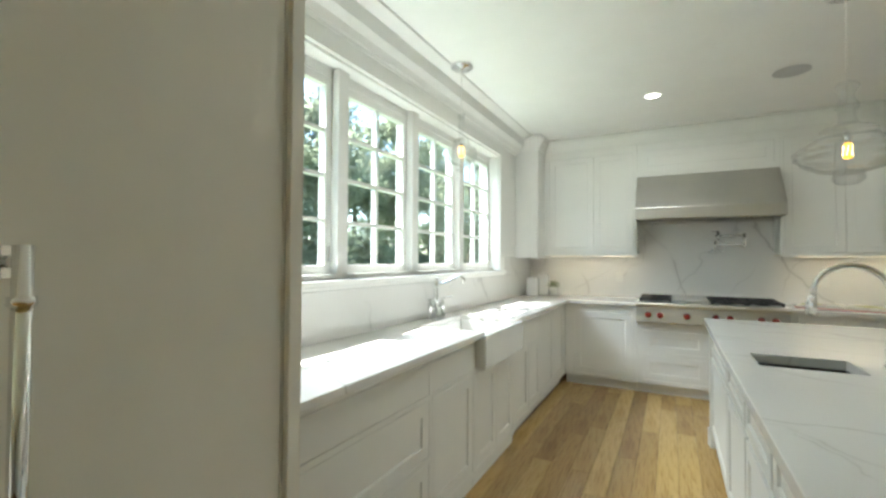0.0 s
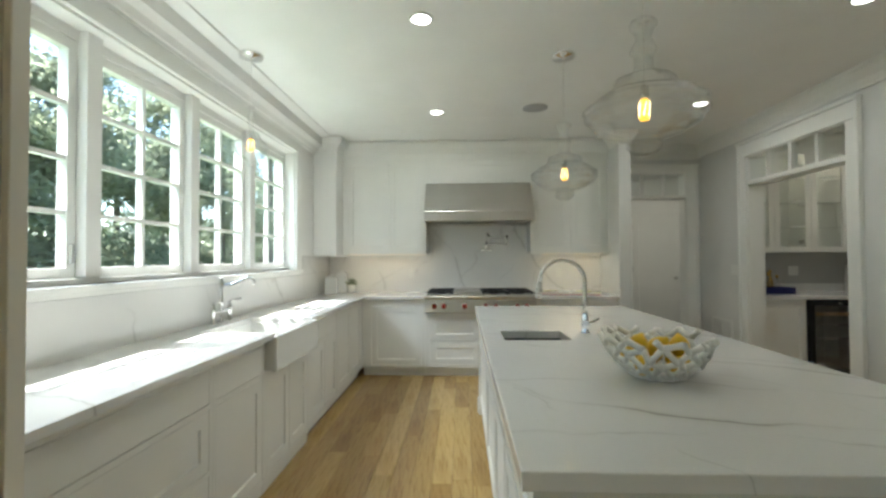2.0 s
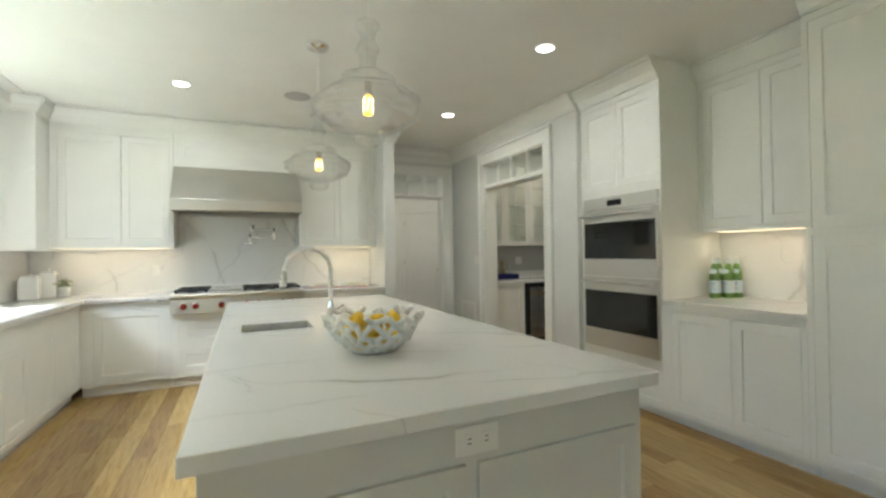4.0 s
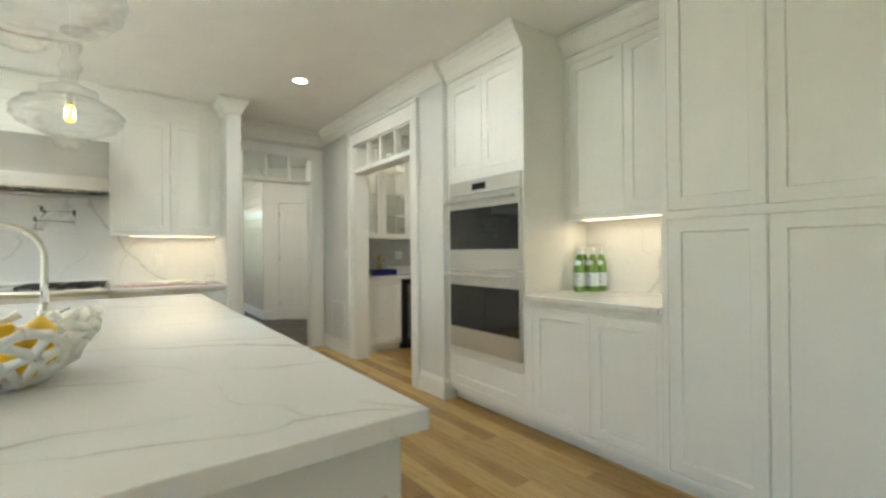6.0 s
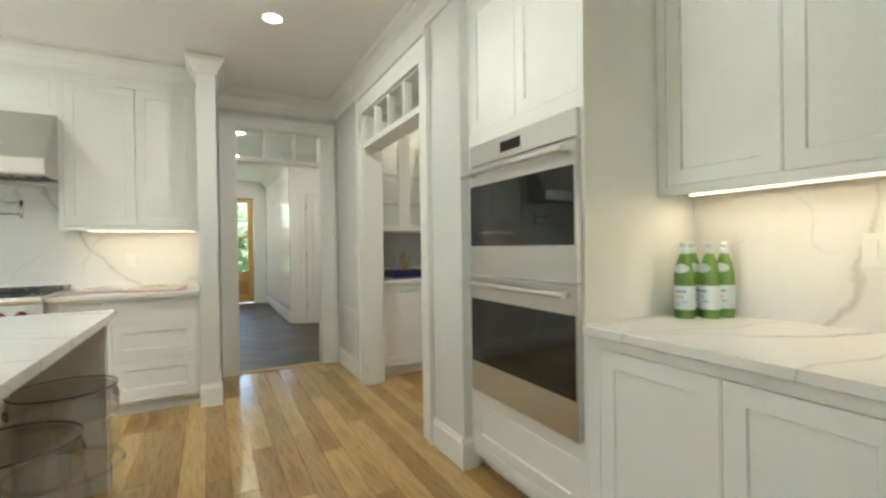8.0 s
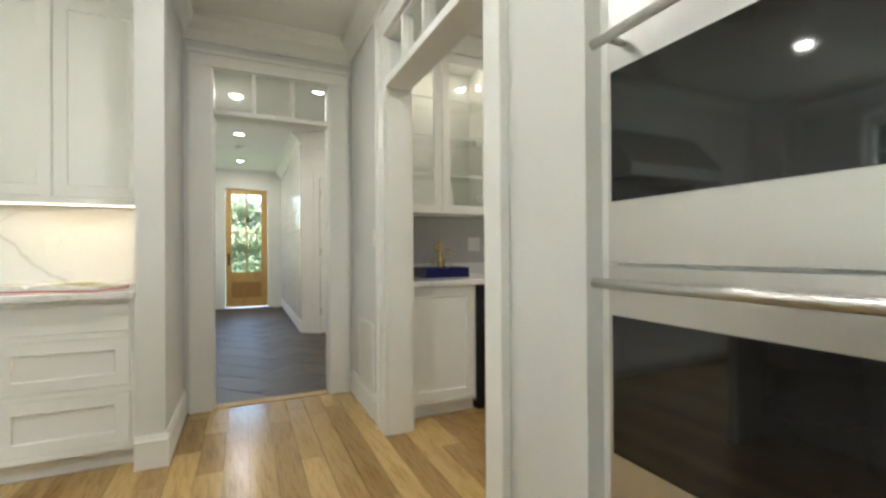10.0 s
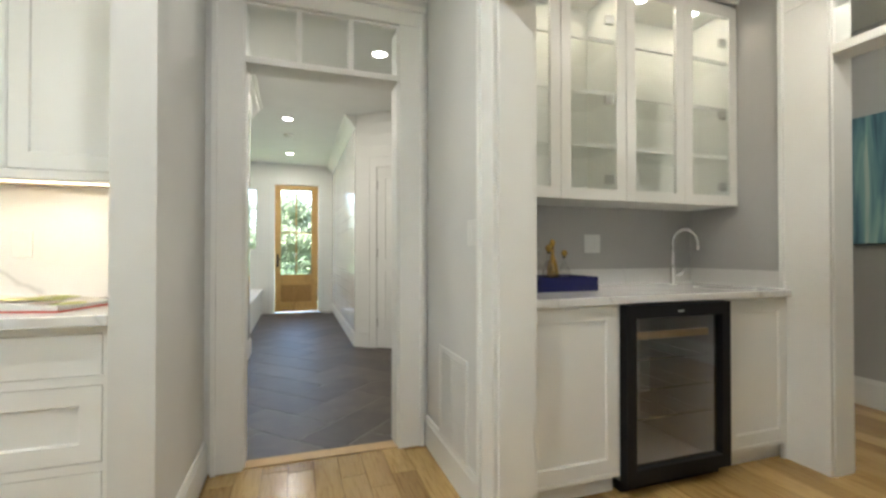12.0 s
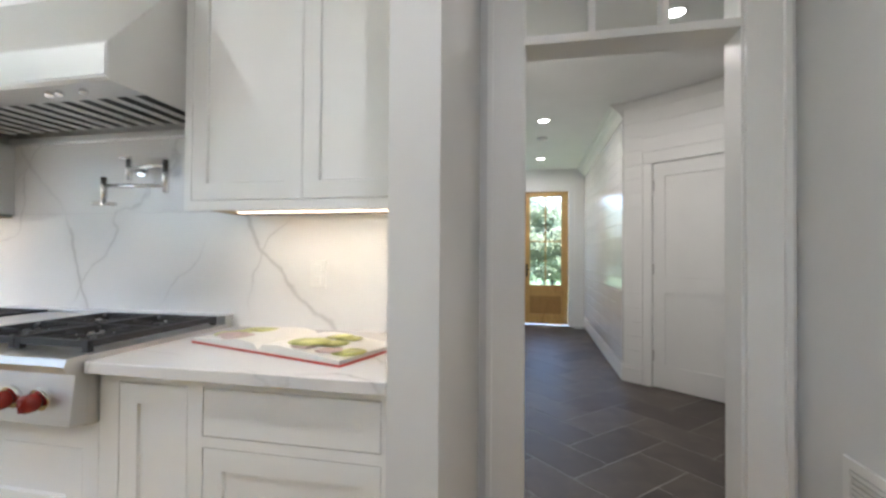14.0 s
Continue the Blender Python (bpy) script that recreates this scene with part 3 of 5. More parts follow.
BT, CT0, CT = 0.885, 0.886, 0.92     # cabinet top, slab underside and top
WF, WD = -0.715, 0.58
RUN = "base cabinets below the window"
cabinet("base_cabinet", "white painted drawer base cabinet below the window", facing_x(WF, 1.405), 0.93, 0, BT, WD,
        [("slab", 0.03, 0.90, 0.70, 0.855), ("drawer", 0.03, 0.90, 0.40, 0.675), ("drawer", 0.03, 0.90, 0.10, 0.375)], 0.06, 0.012, RUN)
cabinet("base_cabinet", "white painted base cabinet with one drawer over one door", facing_x(WF, 2.337), 0.518, 0, BT, WD,
        [("slab", 0.02, 0.495, 0.70, 0.855), ("door", 0.02, 0.495, 0.10, 0.675)], 0.06, 0.012, RUN)
cabinet("sink_cabinet", "white painted two-door cabinet under the apron sink", facing_x(WF, 2.857), 0.735, 0, 0.70, WD,
        [("door", 0.03, 0.366, 0.10, 0.675), ("door", 0.37, 0.705, 0.10, 0.675)], 0.06, 0.012, RUN)
cabinet("base_cabinet", "white painted base cabinet beside the apron sink", facing_x(WF, 3.594), 0.756, 0, BT, WD,
        [("slab", 0.03, 0.726, 0.70, 0.855), ("door", 0.03, 0.376, 0.13, 0.675), ("door", 0.38, 0.726, 0.13, 0.675)], 0.10, 0.06, RUN)
cabinet("base_cabinet", "white painted base cabinet running into the corner", facing_x(WF, 4.352), 1.02, 0, BT, WD,
        [("door", 0.03, 0.47, 0.13, 0.855), ("door", 0.474, 0.93, 0.13, 0.855)], 0.10, 0.06, RUN)
NF, ND = 5.375, 0.62
cabinet("corner_cabinet", "white painted corner base cabinet beside the cooktop", pose(-0.714, NF, 0), 0.722, 0, BT, ND,
        [("door", 0.10, 0.68, 0.13, 0.80)], 0.10, 0.06)
cabinet("drawer_cabinet", "white painted drawer cabinet under the cooktop", pose(0.01, NF, 0), 1.258, 0, 0.725, ND,
        [("drawer", 0.06, 0.62, 0.42, 0.64), ("drawer", 0.06, 0.62, 0.14, 0.385), ("drawer", 0.65, 1.20, 0.42, 0.64), ("drawer", 0.65, 1.20, 0.14, 0.385)], 0.10, 0.06)
cabinet("base_cabinet", "white painted narrow door and drawer cabinet beside the cooktop", pose(1.27, NF, 0), 0.93, 0, BT, ND,
        [("door", 0.07, 0.31, 0.13, 0.855), ("slab", 0.36, 0.90, 0.715, 0.855), ("drawer", 0.36, 0.90, 0.43, 0.685), ("drawer", 0.36, 0.90, 0.13, 0.40)], 0.10, 0.06)
# wall cabinets
UF, UB = 5.688, 1.400
cabinet("wall_cabinet", "white painted two-door wall cabinet beside the hood", pose(-1.028, UF, 0), 1.028, UB, CEIL - 0.002, 0.311,
        [("door", 0.06, 0.568, UB + 0.035, 2.55), ("door", 0.572, 0.99, UB + 0.035, 2.55)], lift=0.028)
cabinet("corner_wall_cabinet", "plain white corner wall cabinet beside the window", pose(-1.298, 5.388, 0), 0.268, UB - 0.02, CEIL - 0.002, 0.61, [])
cabinet("hood_panel", "white panelled box above the range hood", pose(0.003, UF, 0), 1.266, 2.275, CEIL - 0.002, 0.311,
        [("door", 0.04, 1.226, 2.32, 2.55)])
cabinet("wall_cabinet", "white painted two-door wall cabinet over the open book", pose(1.27, UF, 0), 0.931, UB, CEIL - 0.002, 0.311,
        [("door", 0.03, 0.482, UB + 0.035, 2.55), ("door", 0.486, 0.90, UB + 0.035, 2.55)], lift=0.028)
# oven wall
EF = 3.565
oven_cab = cabinet("oven_cabinet", "tall white cabinet around the double oven", facing_mx(EF, 3.52), 0.90, 0, CEIL - 0.002, 0.70,
        [("door", 0.07, 0.468, 1.85, 2.57), ("door", 0.472, 0.87, 1.85, 2.57), ("drawer", 0.07, 0.87, 0.15, 0.38)], 0.09, 0.08)
cabinet("base_cabinet", "white two-door base cabinet in the lit niche", facing_mx(EF, 2.618), 0.93, 0, 0.893, 0.70,
        [("door", 0.06, 0.5, 0.13, 0.85), ("door", 0.504, 0.90, 0.13, 0.85)], 0.09, 0.08)
cabinet("wall_cabinet", "white two-door wall cabinet above the lit niche", facing_mx(4.0, 2.618), 0.93, 1.44, CEIL - 0.002, 0.268,
        [("door", 0.04, 0.465, 1.478, 2.58), ("door", 0.469, 0.90, 1.478, 2.58)], lift=0.028)
for k in range(2):
    cabinet("tall_cabinet", "tall white pantry cabinet with stacked doors", facing_mx(EF, 1.686 - 0.94 * k), 0.938, 0, CEIL - 0.002, 0.70,
            [("door", 0.03, 0.45, 0.12, 1.375), ("door", 0.454, 0.87, 0.12, 1.375), ("door", 0.03, 0.45, 1.415, 2.58), ("door", 0.454, 0.87, 1.415, 2.58)], 0.09, 0.08, "tall cabinets")
crown("y", 4.0, -1, 1.688, 2.617, d=0.09)
crown("y", 3.565, -1, -0.19, 1.686, h=0.16, d=0.10)
# panelled refrigerator end
fr = cabinet("refrigerator", "cream panelled refrigerator with a tubular chrome pull", facing_x(-0.665, 0.30), 1.10, 0, CEIL - 0.002, 0.63,
             [("slab", 0.02, 1.045, 0.12, 2.12), ("slab", 0.02, 1.045, 2.14, 2.7)], 0.10, 0.05, category="refrigerator", mat=CREAM)
part("end_stile", boxed(1.052, 1.10, -0.022, -0.001, 0, CEIL - 0.003, bevel=0.003), CREAM, fr)
bm = bmesh.new()
tube(bm, [(0.45, -0.075, 0.5), (0.45, -0.075, 1.38)], 0.014, 14)
h = part("handle", bm, CHROME, fr, "tubular chrome pull")
for zz in (0.55, 1.352):
    bm = bmesh.new()
    tube(bm, [(0.45, -0.001, zz), (0.45, -0.008, zz)], 0.028, 16)
    tube(bm, [(0.45, -0.006, zz), (0.45, -0.075, zz)], 0.011, 12)
    part("standoff", bm, CHROME, h)
for zz in (0.61, 1.29):
    bm = bmesh.new()
    tube(bm, [(0.45, -0.075, zz - 0.008), (0.45, -0.075, zz + 0.008)], 0.019, 16)
    part("collar", bm, CHROME, h)

# ---- counters ----
def counter(name, label, bm, group=""):
    ob = mesh_object(name, bm, QUARTZ)
    mod = ob.modifiers.new("edge", 'BEVEL')
    mod.width, mod.segments, mod.limit_method = 0.003, 2, 'ANGLE'
    return tagged(ob, label, "countertop", group)


SINK = (2.905, 3.545)
bm = bmesh.new()
us, vs = [-1.298, -1.135, -0.672], [1.405, SINK[0], SINK[1], 5.998]
hole = (-1.135, -0.6, SINK[0], SINK[1])
cells(bm, us, vs, [hole], lambda q, a, b, c, d: box(q, a, b, c, d, CT0, CT))
box(bm, -0.672, 0.006, 5.323, 5.998, CT0, CT)
bmesh.ops.remove_doubles(bm, verts=bm.verts[:], dist=1e-4)
bmesh.ops.delete(bm, geom=[f for f in bm.faces if sum(1 for g in bm.faces if g is not f and (g.calc_center_median() - f.calc_center_median()).length < 1e-4)], context='FACES_ONLY')
counter("countertop", "white veined quartz countertop below the window", bm)
counter("countertop", "white veined quartz countertop beside the cooktop", boxed(1.272, 2.199, 5.323, 5.998, CT0, CT))
counter("countertop", "white veined quartz countertop in the lit niche", boxed(3.54, 4.268, 1.689, 2.617, 0.8945, 0.928))
setting("trim_backsplash", boxed(-1.299, -1.287, 1.41, 5.985, CT + 0.0005, 1.186), SPLASH, "veined white backsplash")
setting("trim_backsplash", boxed(-1.299, -1.2875, 4.97, 5.985, 1.187, 1.391), SPLASH, "veined white backsplash")
setting("trim_backsplash", boxed(-1.285, 2.2, 5.986, 5.999, CT + 0.0005, 1.4275), SPLASH, "veined white backsplash slab")
setting("trim_backsplash", boxed(0.004, 1.268, 5.9865, 5.9995, 1.428, 2.27), SPLASH, "veined white backsplash slab behind the hood")
setting("trim_backsplash", boxed(4.255, 4.269, 1.689, 2.617, 0.9285, 1.4640), SPLASH, "veined white backsplash of the niche")

# ---- apron sink ----
sink = thing("apron_sink", "white fireclay apron-front farmhouse sink", "sink", pose(0, 0, 0))
bm = bmesh.new()
a, b = 2.862, 3.588
xo, xi = -0.642, -0.672
box(bm, xi, xo, a, b, 0.701, 0.905)
box(bm, -1.13, xi, a + 0.012, a + 0.045, 0.701, 0.884)
box(bm, -1.13, xi, b - 0.045, b - 0.012, 0.701, 0.884)
box(bm, -1.16, -1.13, a + 0.012, b - 0.012, 0.701, 0.884)
box(bm, -1.13, xi, a + 0.045, b - 0.045, 0.701, 0.722)
ob = part("basin", bm, CERAMIC, sink)
mod = ob.modifiers.new("edge", 'BEVEL')
mod.width, mod.segments = 0.006, 3
part("drain", lathed([(0.001, 0.725), (0.045, 0.725), (0.045, 0.722)], 20, centre=(-0.9, 3.22, 0)), CHROME, sink)

# bridge faucet
fc = thing("bridge_faucet", "chrome bridge faucet with two lever handles", "faucet", pose(-1.215, 3.29, CT))
part("base", lathed([(0.022, 0), (0.02, 0.012), (0.012, 0.03), (0.010, 0.09)], 16), CHROME, fc)
for s in (-0.1, 0.1):
    st = part("post", lathed([(0.024, 0), (0.022, 0.012), (0.013, 0.03), (0.013, 0.07), (0.017, 0.08), (0.017, 0.11), (0.012, 0.12), (0.009, 0.14)], 16, centre=(0, s, 0)), CHROME, fc)
    bm = bmesh.new()
    tube(bm, [(0, s, 0.145), (0.015, s * 1.1, 0.15), (0.075, s * 1.25, 0.158)], [0.008, 0.006, 0.0075], 8)
    part("lever", bm, CHROME, st)
bm = bmesh.new()
tube(bm, [(0, -0.1, 0.085), (0, 0.1, 0.085)], 0.0105, 10)
part("bridge", bm, CHROME, fc)
bm = bmesh.new()
tube(bm, [(0, 0, 0.085), (0, 0, 0.15), (0, 0, 0.27)], [0.016, 0.013, 0.011], 12)
tube(bm, [(-0.005, 0, 0.262), (0.03, 0, 0.262), (0.08, 0, 0.265), (0.13, 0, 0.29), (0.17, 0, 0.312), (0.20, 0, 0.312), (0.222, 0, 0.297), (0.226, 0, 0.262)], 0.0105, 12)
lathe(bm, [(0.017, 0.252), (0.017, 0.28), (0.01, 0.29), (0.012, 0.30), (0.004, 0.308)], 12)
part("spout", bm, CHROME, fc)

# ---- cooktop ----
ck = thing("cooktop", "stainless steel gas cooktop with red knobs and black grates", "cooktop", pose(0.01, 5.30, 0))
CW = 1.256
bm = bmesh.new()
box(bm, 0.0, CW, 0.0405, 0.66, 0.728, 0.905)
box(bm, 0, CW, 0.0405, 0.665, 0.9055, 0.935)
part("body", bm, STEEL, ck)
prof = [(0.02, 0.735), (-0.012, 0.742), (0.004, 0.885), (-0.02, 0.895), (-0.028, 0.915), (-0.02, 0.935), (0.04, 0.94), (0.04, 0.735)]
part("control_panel", extruded(prof, 0.0, CW), STEEL, ck)
for f in (0.09, 0.175, 0.36, 0.55, 0.64, 0.83, 0.915):
    bm = bmesh.new()
    tube(bm, [(f * CW, -0.002, 0.815), (f * CW, -0.016, 0.812)], 0.034, 16)
    bezel = part("bezel", bm, CHROME, ck)
    bm = bmesh.new()
    tube(bm, [(f * CW, -0.016, 0.812), (f * CW, -0.03, 0.811), (f * CW, -0.052, 0.809), (f * CW, -0.058, 0.809)], [0.021, 0.028, 0.026, 0.018], 14)
    box(bm, f * CW - 0.005, f * CW + 0.005, -0.064, -0.05, 0.79, 0.829)
    part("knob", bm, RED, bezel, "dark red knob")


def grate(x0, x1):
    bm = bmesh.new()
    ya, yb, zt = 0.07, 0.60, 0.972
    for y in (ya, (ya + yb) / 2, yb):
        box(bm, x0, x1, y - 0.008, y + 0.008, zt - 0.022, zt)
    for x in (x0 + 0.008, x1 - 0.008):
        box(bm, x - 0.008, x + 0.008, ya, yb, zt - 0.022, zt)
    for cy in ((ya * 3 + yb) / 4, (ya + 3 * yb) / 4):
        cx = (x0 + x1) / 2
        for q in range(8):
            a = q * math.pi / 4
            ex = (x1 - x0) / 2 if abs(math.cos(a)) > 0.3 else 0
            e = Vector((cx + math.copysign(ex, math.cos(a)) if ex else cx, cy + (0 if abs(math.sin(a)) < 0.3 else math.copysign((yb - ya) / 4, math.sin(a))), zt - 0.008))
            s = Vector((cx, cy, zt - 0.008)) + (e - Vector((cx, cy, zt - 0.008))) * 0.28
            tube(bm, [s, e], 0.007, 6)
    for x in (x0 + 0.01, x1 - 0.01):
        for y in (ya, yb):
            box(bm, x - 0.01, x + 0.01, y - 0.01, y + 0.01, 0.936, zt)
    return bm


for a, b in ((0.03, 0.32), (0.66, 0.94), (0.945, 1.228)):
    part("grate", grate(a, b), IRON, ck, "black cast-iron grate")
    for cy in (0.2, 0.47):
        part("burner", lathed([(0.055, 0.936), (0.055, 0.945), (0.04, 0.948), (0.036, 0.958), (0.005, 0.96)], 16, centre=((a + b) / 2, cy, 0)), IRON, ck)
part("griddle", boxed(0.335, 0.645, 0.07, 0.60, 0.936, 0.965, bevel=0.004), STEEL, ck, "flat steel griddle")
part("back_rail", boxed(0.0, CW, 0.63, 0.68, 0.935, 0.975, bevel=0.004), STEEL, ck)

# ---- range hood ----
hd = thing("range_hood", "wide stainless steel range hood with baffle filters", "range hood", pose(0.006, 0, 0))
HW = 1.26
bm = bmesh.new()
prof = [(5.985, 1.80), (5.985, 2.272), (5.685, 2.272), (5.385, 1.9), (5.38, 1.89), (5.38, 1.785), (5.39, 1.775), (5.54, 1.785), (5.555, 1.83), (5.95, 1.83)]
part("shell", extruded(prof, 0, HW), STEEL, hd)
part("lip", extruded([(5.376, 1.887), (5.376, 1.79), (5.3795, 1.79), (5.3795, 1.887)], 0.004, HW - 0.004), STEEL, hd)
# black sheet paints the shade of the grooves between the baffles
part("groove_shade", boxed(0.012, HW - 0.012, 5.557, 5.951, 1.826, 1.8295), BLACK, hd, "black sheet painting the shade between the baffles")
for k in range(14):
    x = 0.035 + k * 0.0868
    bm = bmesh.new()
    rows = [(x, 0.0), (x + 0.006, -0.008), (x + 0.02, -0.008), (x + 0.026, 0.0)]
    e = [[bm.verts.new((u, y, z + q)) for u, q in rows] for y, z in ((5.558, 1.822), (5.95, 1.822))]
    for a in range(4):
        bm.faces.new((e[0][a], e[0][(a + 1) % 4], e[1][(a + 1) % 4], e[1][a]))
    bm.faces.new(e[0][::-1])
    bm.faces.new(e[1])
    part("baffle", bm, STEEL, hd)
side = [(5.384, 1.777), (5.985, 1.772), (5.985, 2.271), (5.686, 2.271), (5.381, 1.892)]
for a in (-0.0035, HW + 0.0005):
    part("side_plate", extruded(side, a, a + 0.003), STEEL, hd)
part("rear_rail", boxed(0.006, HW - 0.006, 5.952, 5.984, 1.768, 1.799, bevel=0.003), STEEL, hd)
for x in (0.96, 1.0, 1.10):
    bm = bmesh.new()
    tube(bm, [(x, 5.44, 1.7755), (x, 5.438, 1.762)], 0.012, 12)
    part("knob", bm, CHROME, hd)

# pot filler
pf = thing("pot_filler", "chrome folding pot filler on the backsplash", "faucet", pose(0, 0, 0))
X0, PY = 0.775, 5.985
bm = bmesh.new()
tube(bm, [(X0, PY, 1.62), (X0, PY - 0.01, 1.62)], 0.027, 18)
tube(bm, [(X0, PY, 1.62), (X0, PY - 0.075, 1.62)], 0.011, 10)
tube(bm, [(X0, PY - 0.075, 1.565), (X0, PY - 0.075, 1.66)], 0.014, 12)
tube(bm, [(X0 - 0.05, PY - 0.075, 1.668), (X0 + 0.012, PY - 0.075, 1.668)], 0.007, 8)
tube(bm, [(X0, PY - 0.075, 1.62), (X0 + 0.23, PY - 0.11, 1.62)], 0.0085, 10)
part("upper_arm", bm, CHROME, pf)
bm = bmesh.new()
tube(bm, [(X0 + 0.23, PY - 0.11, 1.50), (X0 + 0.23, PY - 0.11, 1.64)], 0.014, 12)
tube(bm, [(X0 + 0.23, PY - 0.11, 1.53), (X0 - 0.035, PY - 0.16, 1.53)], 0.0085, 10)
tube(bm, [(X0 - 0.035, PY - 0.16, 1.565), (X0 - 0.035, PY - 0.16, 1.45)], 0.013, 12)
tube(bm, [(X0 - 0.095, PY - 0.16, 1.455), (X0 + 0.03, PY - 0.16, 1.448)], 0.008, 8)
part("lower_arm", bm, CHROME, pf)

# ---- under-cabinet strips ----
def led_strip(x0, x1, y0, y1, z):
    t = thing("led_strip", "glowing warm under-cabinet light strip", "light strip")
    part("housing", boxed(x0, x1, y0, y1, z + 0.006, z + 0.0135), PLATE, t)
    part("diffuser", boxed(x0 + 0.006, x1 - 0.006, y0 + 0.005, y1 - 0.005, z, z + 0.0055), LED, t)
    return t


led_strip(-1.0, -0.03, 5.78, 5.80, 1.3975)
led_strip(1.42, 2.17, 5.78, 5.80, 1.3975)
led_strip(4.07, 4.09, 1.76, 2.53, 1.4375)
bm = bmesh.new()
box(bm, 1.275, 2.195, 5.709, 5.985, 1.4115, 1.4145)
tagged(mesh_object("cabinet_underside", bm, RAW_WOOD), "raw wooden underside of the wall cabinet", "panel")


bm = bmesh.new()
box(bm, -1.02, -0.006, 5.709, 5.985, 1.4115, 1.4145)
tagged(mesh_object("cabinet_underside", bm, RAW_WOOD), "raw wooden underside of the corner wall cabinet", "panel")
bm = bmesh.new()
box(bm, 4.022, 4.254, 1.70, 2.61, 1.4515, 1.4545)
tagged(mesh_object("cabinet_underside", bm, RAW_WOOD), "raw wooden underside of the niche wall cabinet", "panel")


# ---- island ----
IX0, IX1, IY0, IY1 = 0.545, 1.838, 1.257, 4.265
isl = thing("island", "greige painted kitchen island with panelled ends", "kitchen island", pose(0, 0, 0))
bm = bmesh.new()
box(bm, 0.605, 1.44, 1.35, 4.17, 0.10, 0.69)
cells(bm, [0.605, 1.44, 0.63, 1.025], [1.35, 4.17, 2.64, 2.965], [(0.63, 1.025, 2.64, 2.965)], lambda q, a, b, c, d: box(q, a, b, c, d, 0.69, 0.885))
part("body", bm, ISLAND, isl)
part("toe_kick", boxed(0.66, 1.40, 1.40, 4.12, 0.0, 0.0995), ISLAND, isl)
for ya, yb, mat_rot in ((1.30, 1.348, 0), (4.172, 4.22, 180)):
    p = part("end_panel", boxed(0.575, 1.80, ya, yb, 0.0, 0.885, bevel=0.002), ISLAND, isl)
    part("skirting", boxed(0.565, 1.81, ya - 0.014 if mat_rot == 0 else yb, ya if mat_rot == 0 else yb + 0.014, 0.0, 0.13, bevel=0.003), ISLAND, p)
    for q in range(2):
        xa = 0.62 + q * 0.59
        d = part("panel", shaker(0.555, 0.60, 0.05, 0.014), ISLAND, p)
        if mat_rot == 0:
            d.location = (xa, ya - 0.0145, 0.165)
        else:
            d.matrix_basis = pose(xa + 0.555, yb + 0.0145, 0.165, 0, 0, 180)
units = [(1.36, 2.0), (2.02, 2.52), (2.54, 3.16), (3.18, 4.16)]
for a, b in units:
    for c, d in ((0.13, 0.66), (0.69, 0.86)):
        ob = part("door" if c < 0.5 else "drawer_front", shaker(b - a - 0.01, d - c, 0.055), ISLAND, isl)
        ob.matrix_basis = pose(0.584, b, c, 0, 0, -90)
IS = (0.655, 1.0, 2.665, 2.94)
bm = bmesh.new()
cells(bm, [IX0, IX1, IS[0], IS[1]], [IY0, IY1, IS[2], IS[3]], [IS], lambda q, a, b, c, d: box(q, a, b, c, d, 0.8855, 0.927))
bmesh.ops.remove_doubles(bm, verts=bm.verts[:], dist=1e-4)
bmesh.ops.delete(bm, geom=[f for f in bm.faces if sum(1 for g in bm.faces if g is not f and (g.calc_center_median() - f.calc_center_median()).length < 1e-4)], context='FACES_ONLY')
counter("countertop", "white veined quartz island top with a prep sink cut-out", bm)
IT = 0.927
ps = thing("prep_sink", "small dark steel undermount prep sink", "sink", pose(0, 0, 0))
bm = bmesh.new()
box(bm, IS[0] - 0.008, IS[1] + 0.008, IS[2] - 0.008, IS[3] + 0.008, 0.70, 0.708)
for q in ((IS[0] - 0.008, IS[0] + 0.002, IS[2], IS[3]), (IS[1] - 0.002, IS[1] + 0.008, IS[2], IS[3]), (IS[0], IS[1], IS[2] - 0.008, IS[2] + 0.002), (IS[0], IS[1], IS[3] - 0.002, IS[3] + 0.008)):
    box(bm, *q, 0.708, 0.8845)
part("basin", bm, varied("dark_composite_sink", (0.012, 0.0115, 0.011), 0.6, bump=0.1), ps)
gf = thing("gooseneck_faucet", "chrome gooseneck pull-down faucet on the island", "faucet", pose(1.12, 2.85, IT))
bm = lathe(bmesh.new(), [(0.03, 0), (0.03, 0.006), (0.022, 0.014), (0.019, 0.03), (0.022, 0.045), (0.022, 0.075), (0.018, 0.085), (0.015, 0.11)], 18)
part("base", bm, CHROME, gf)
bm = bmesh.new()
arc = [(0, 0, 0.10), (0, 0, 0.20), (0, 0, 0.28)] + [(-0.125 + 0.125 * math.cos(a), 0, 0.29 + 0.125 * math.sin(a)) for a in [math.pi * k / 12 for k in range(0, 12)]] + [(-0.252, 0, 0.275)]
tube(bm, arc, 0.0125, 14)
part("neck", bm, CHROME, gf)
bm = bmesh.new()
tube(bm, [(-0.252, 0, 0.285), (-0.254, 0, 0.25), (-0.258, 0, 0.21), (-0.259, 0, 0.2)], [0.015, 0.019, 0.021, 0.015], 14)
part("spray_head", bm, CHROME, gf)
bm = bmesh.new()
tube(bm, [(0.015, 0, 0.06), (0.04, 0.0, 0.062), (0.075, -0.01, 0.085)], [0.011, 0.009, 0.006], 10)
part("lever", bm, CHROME, gf)


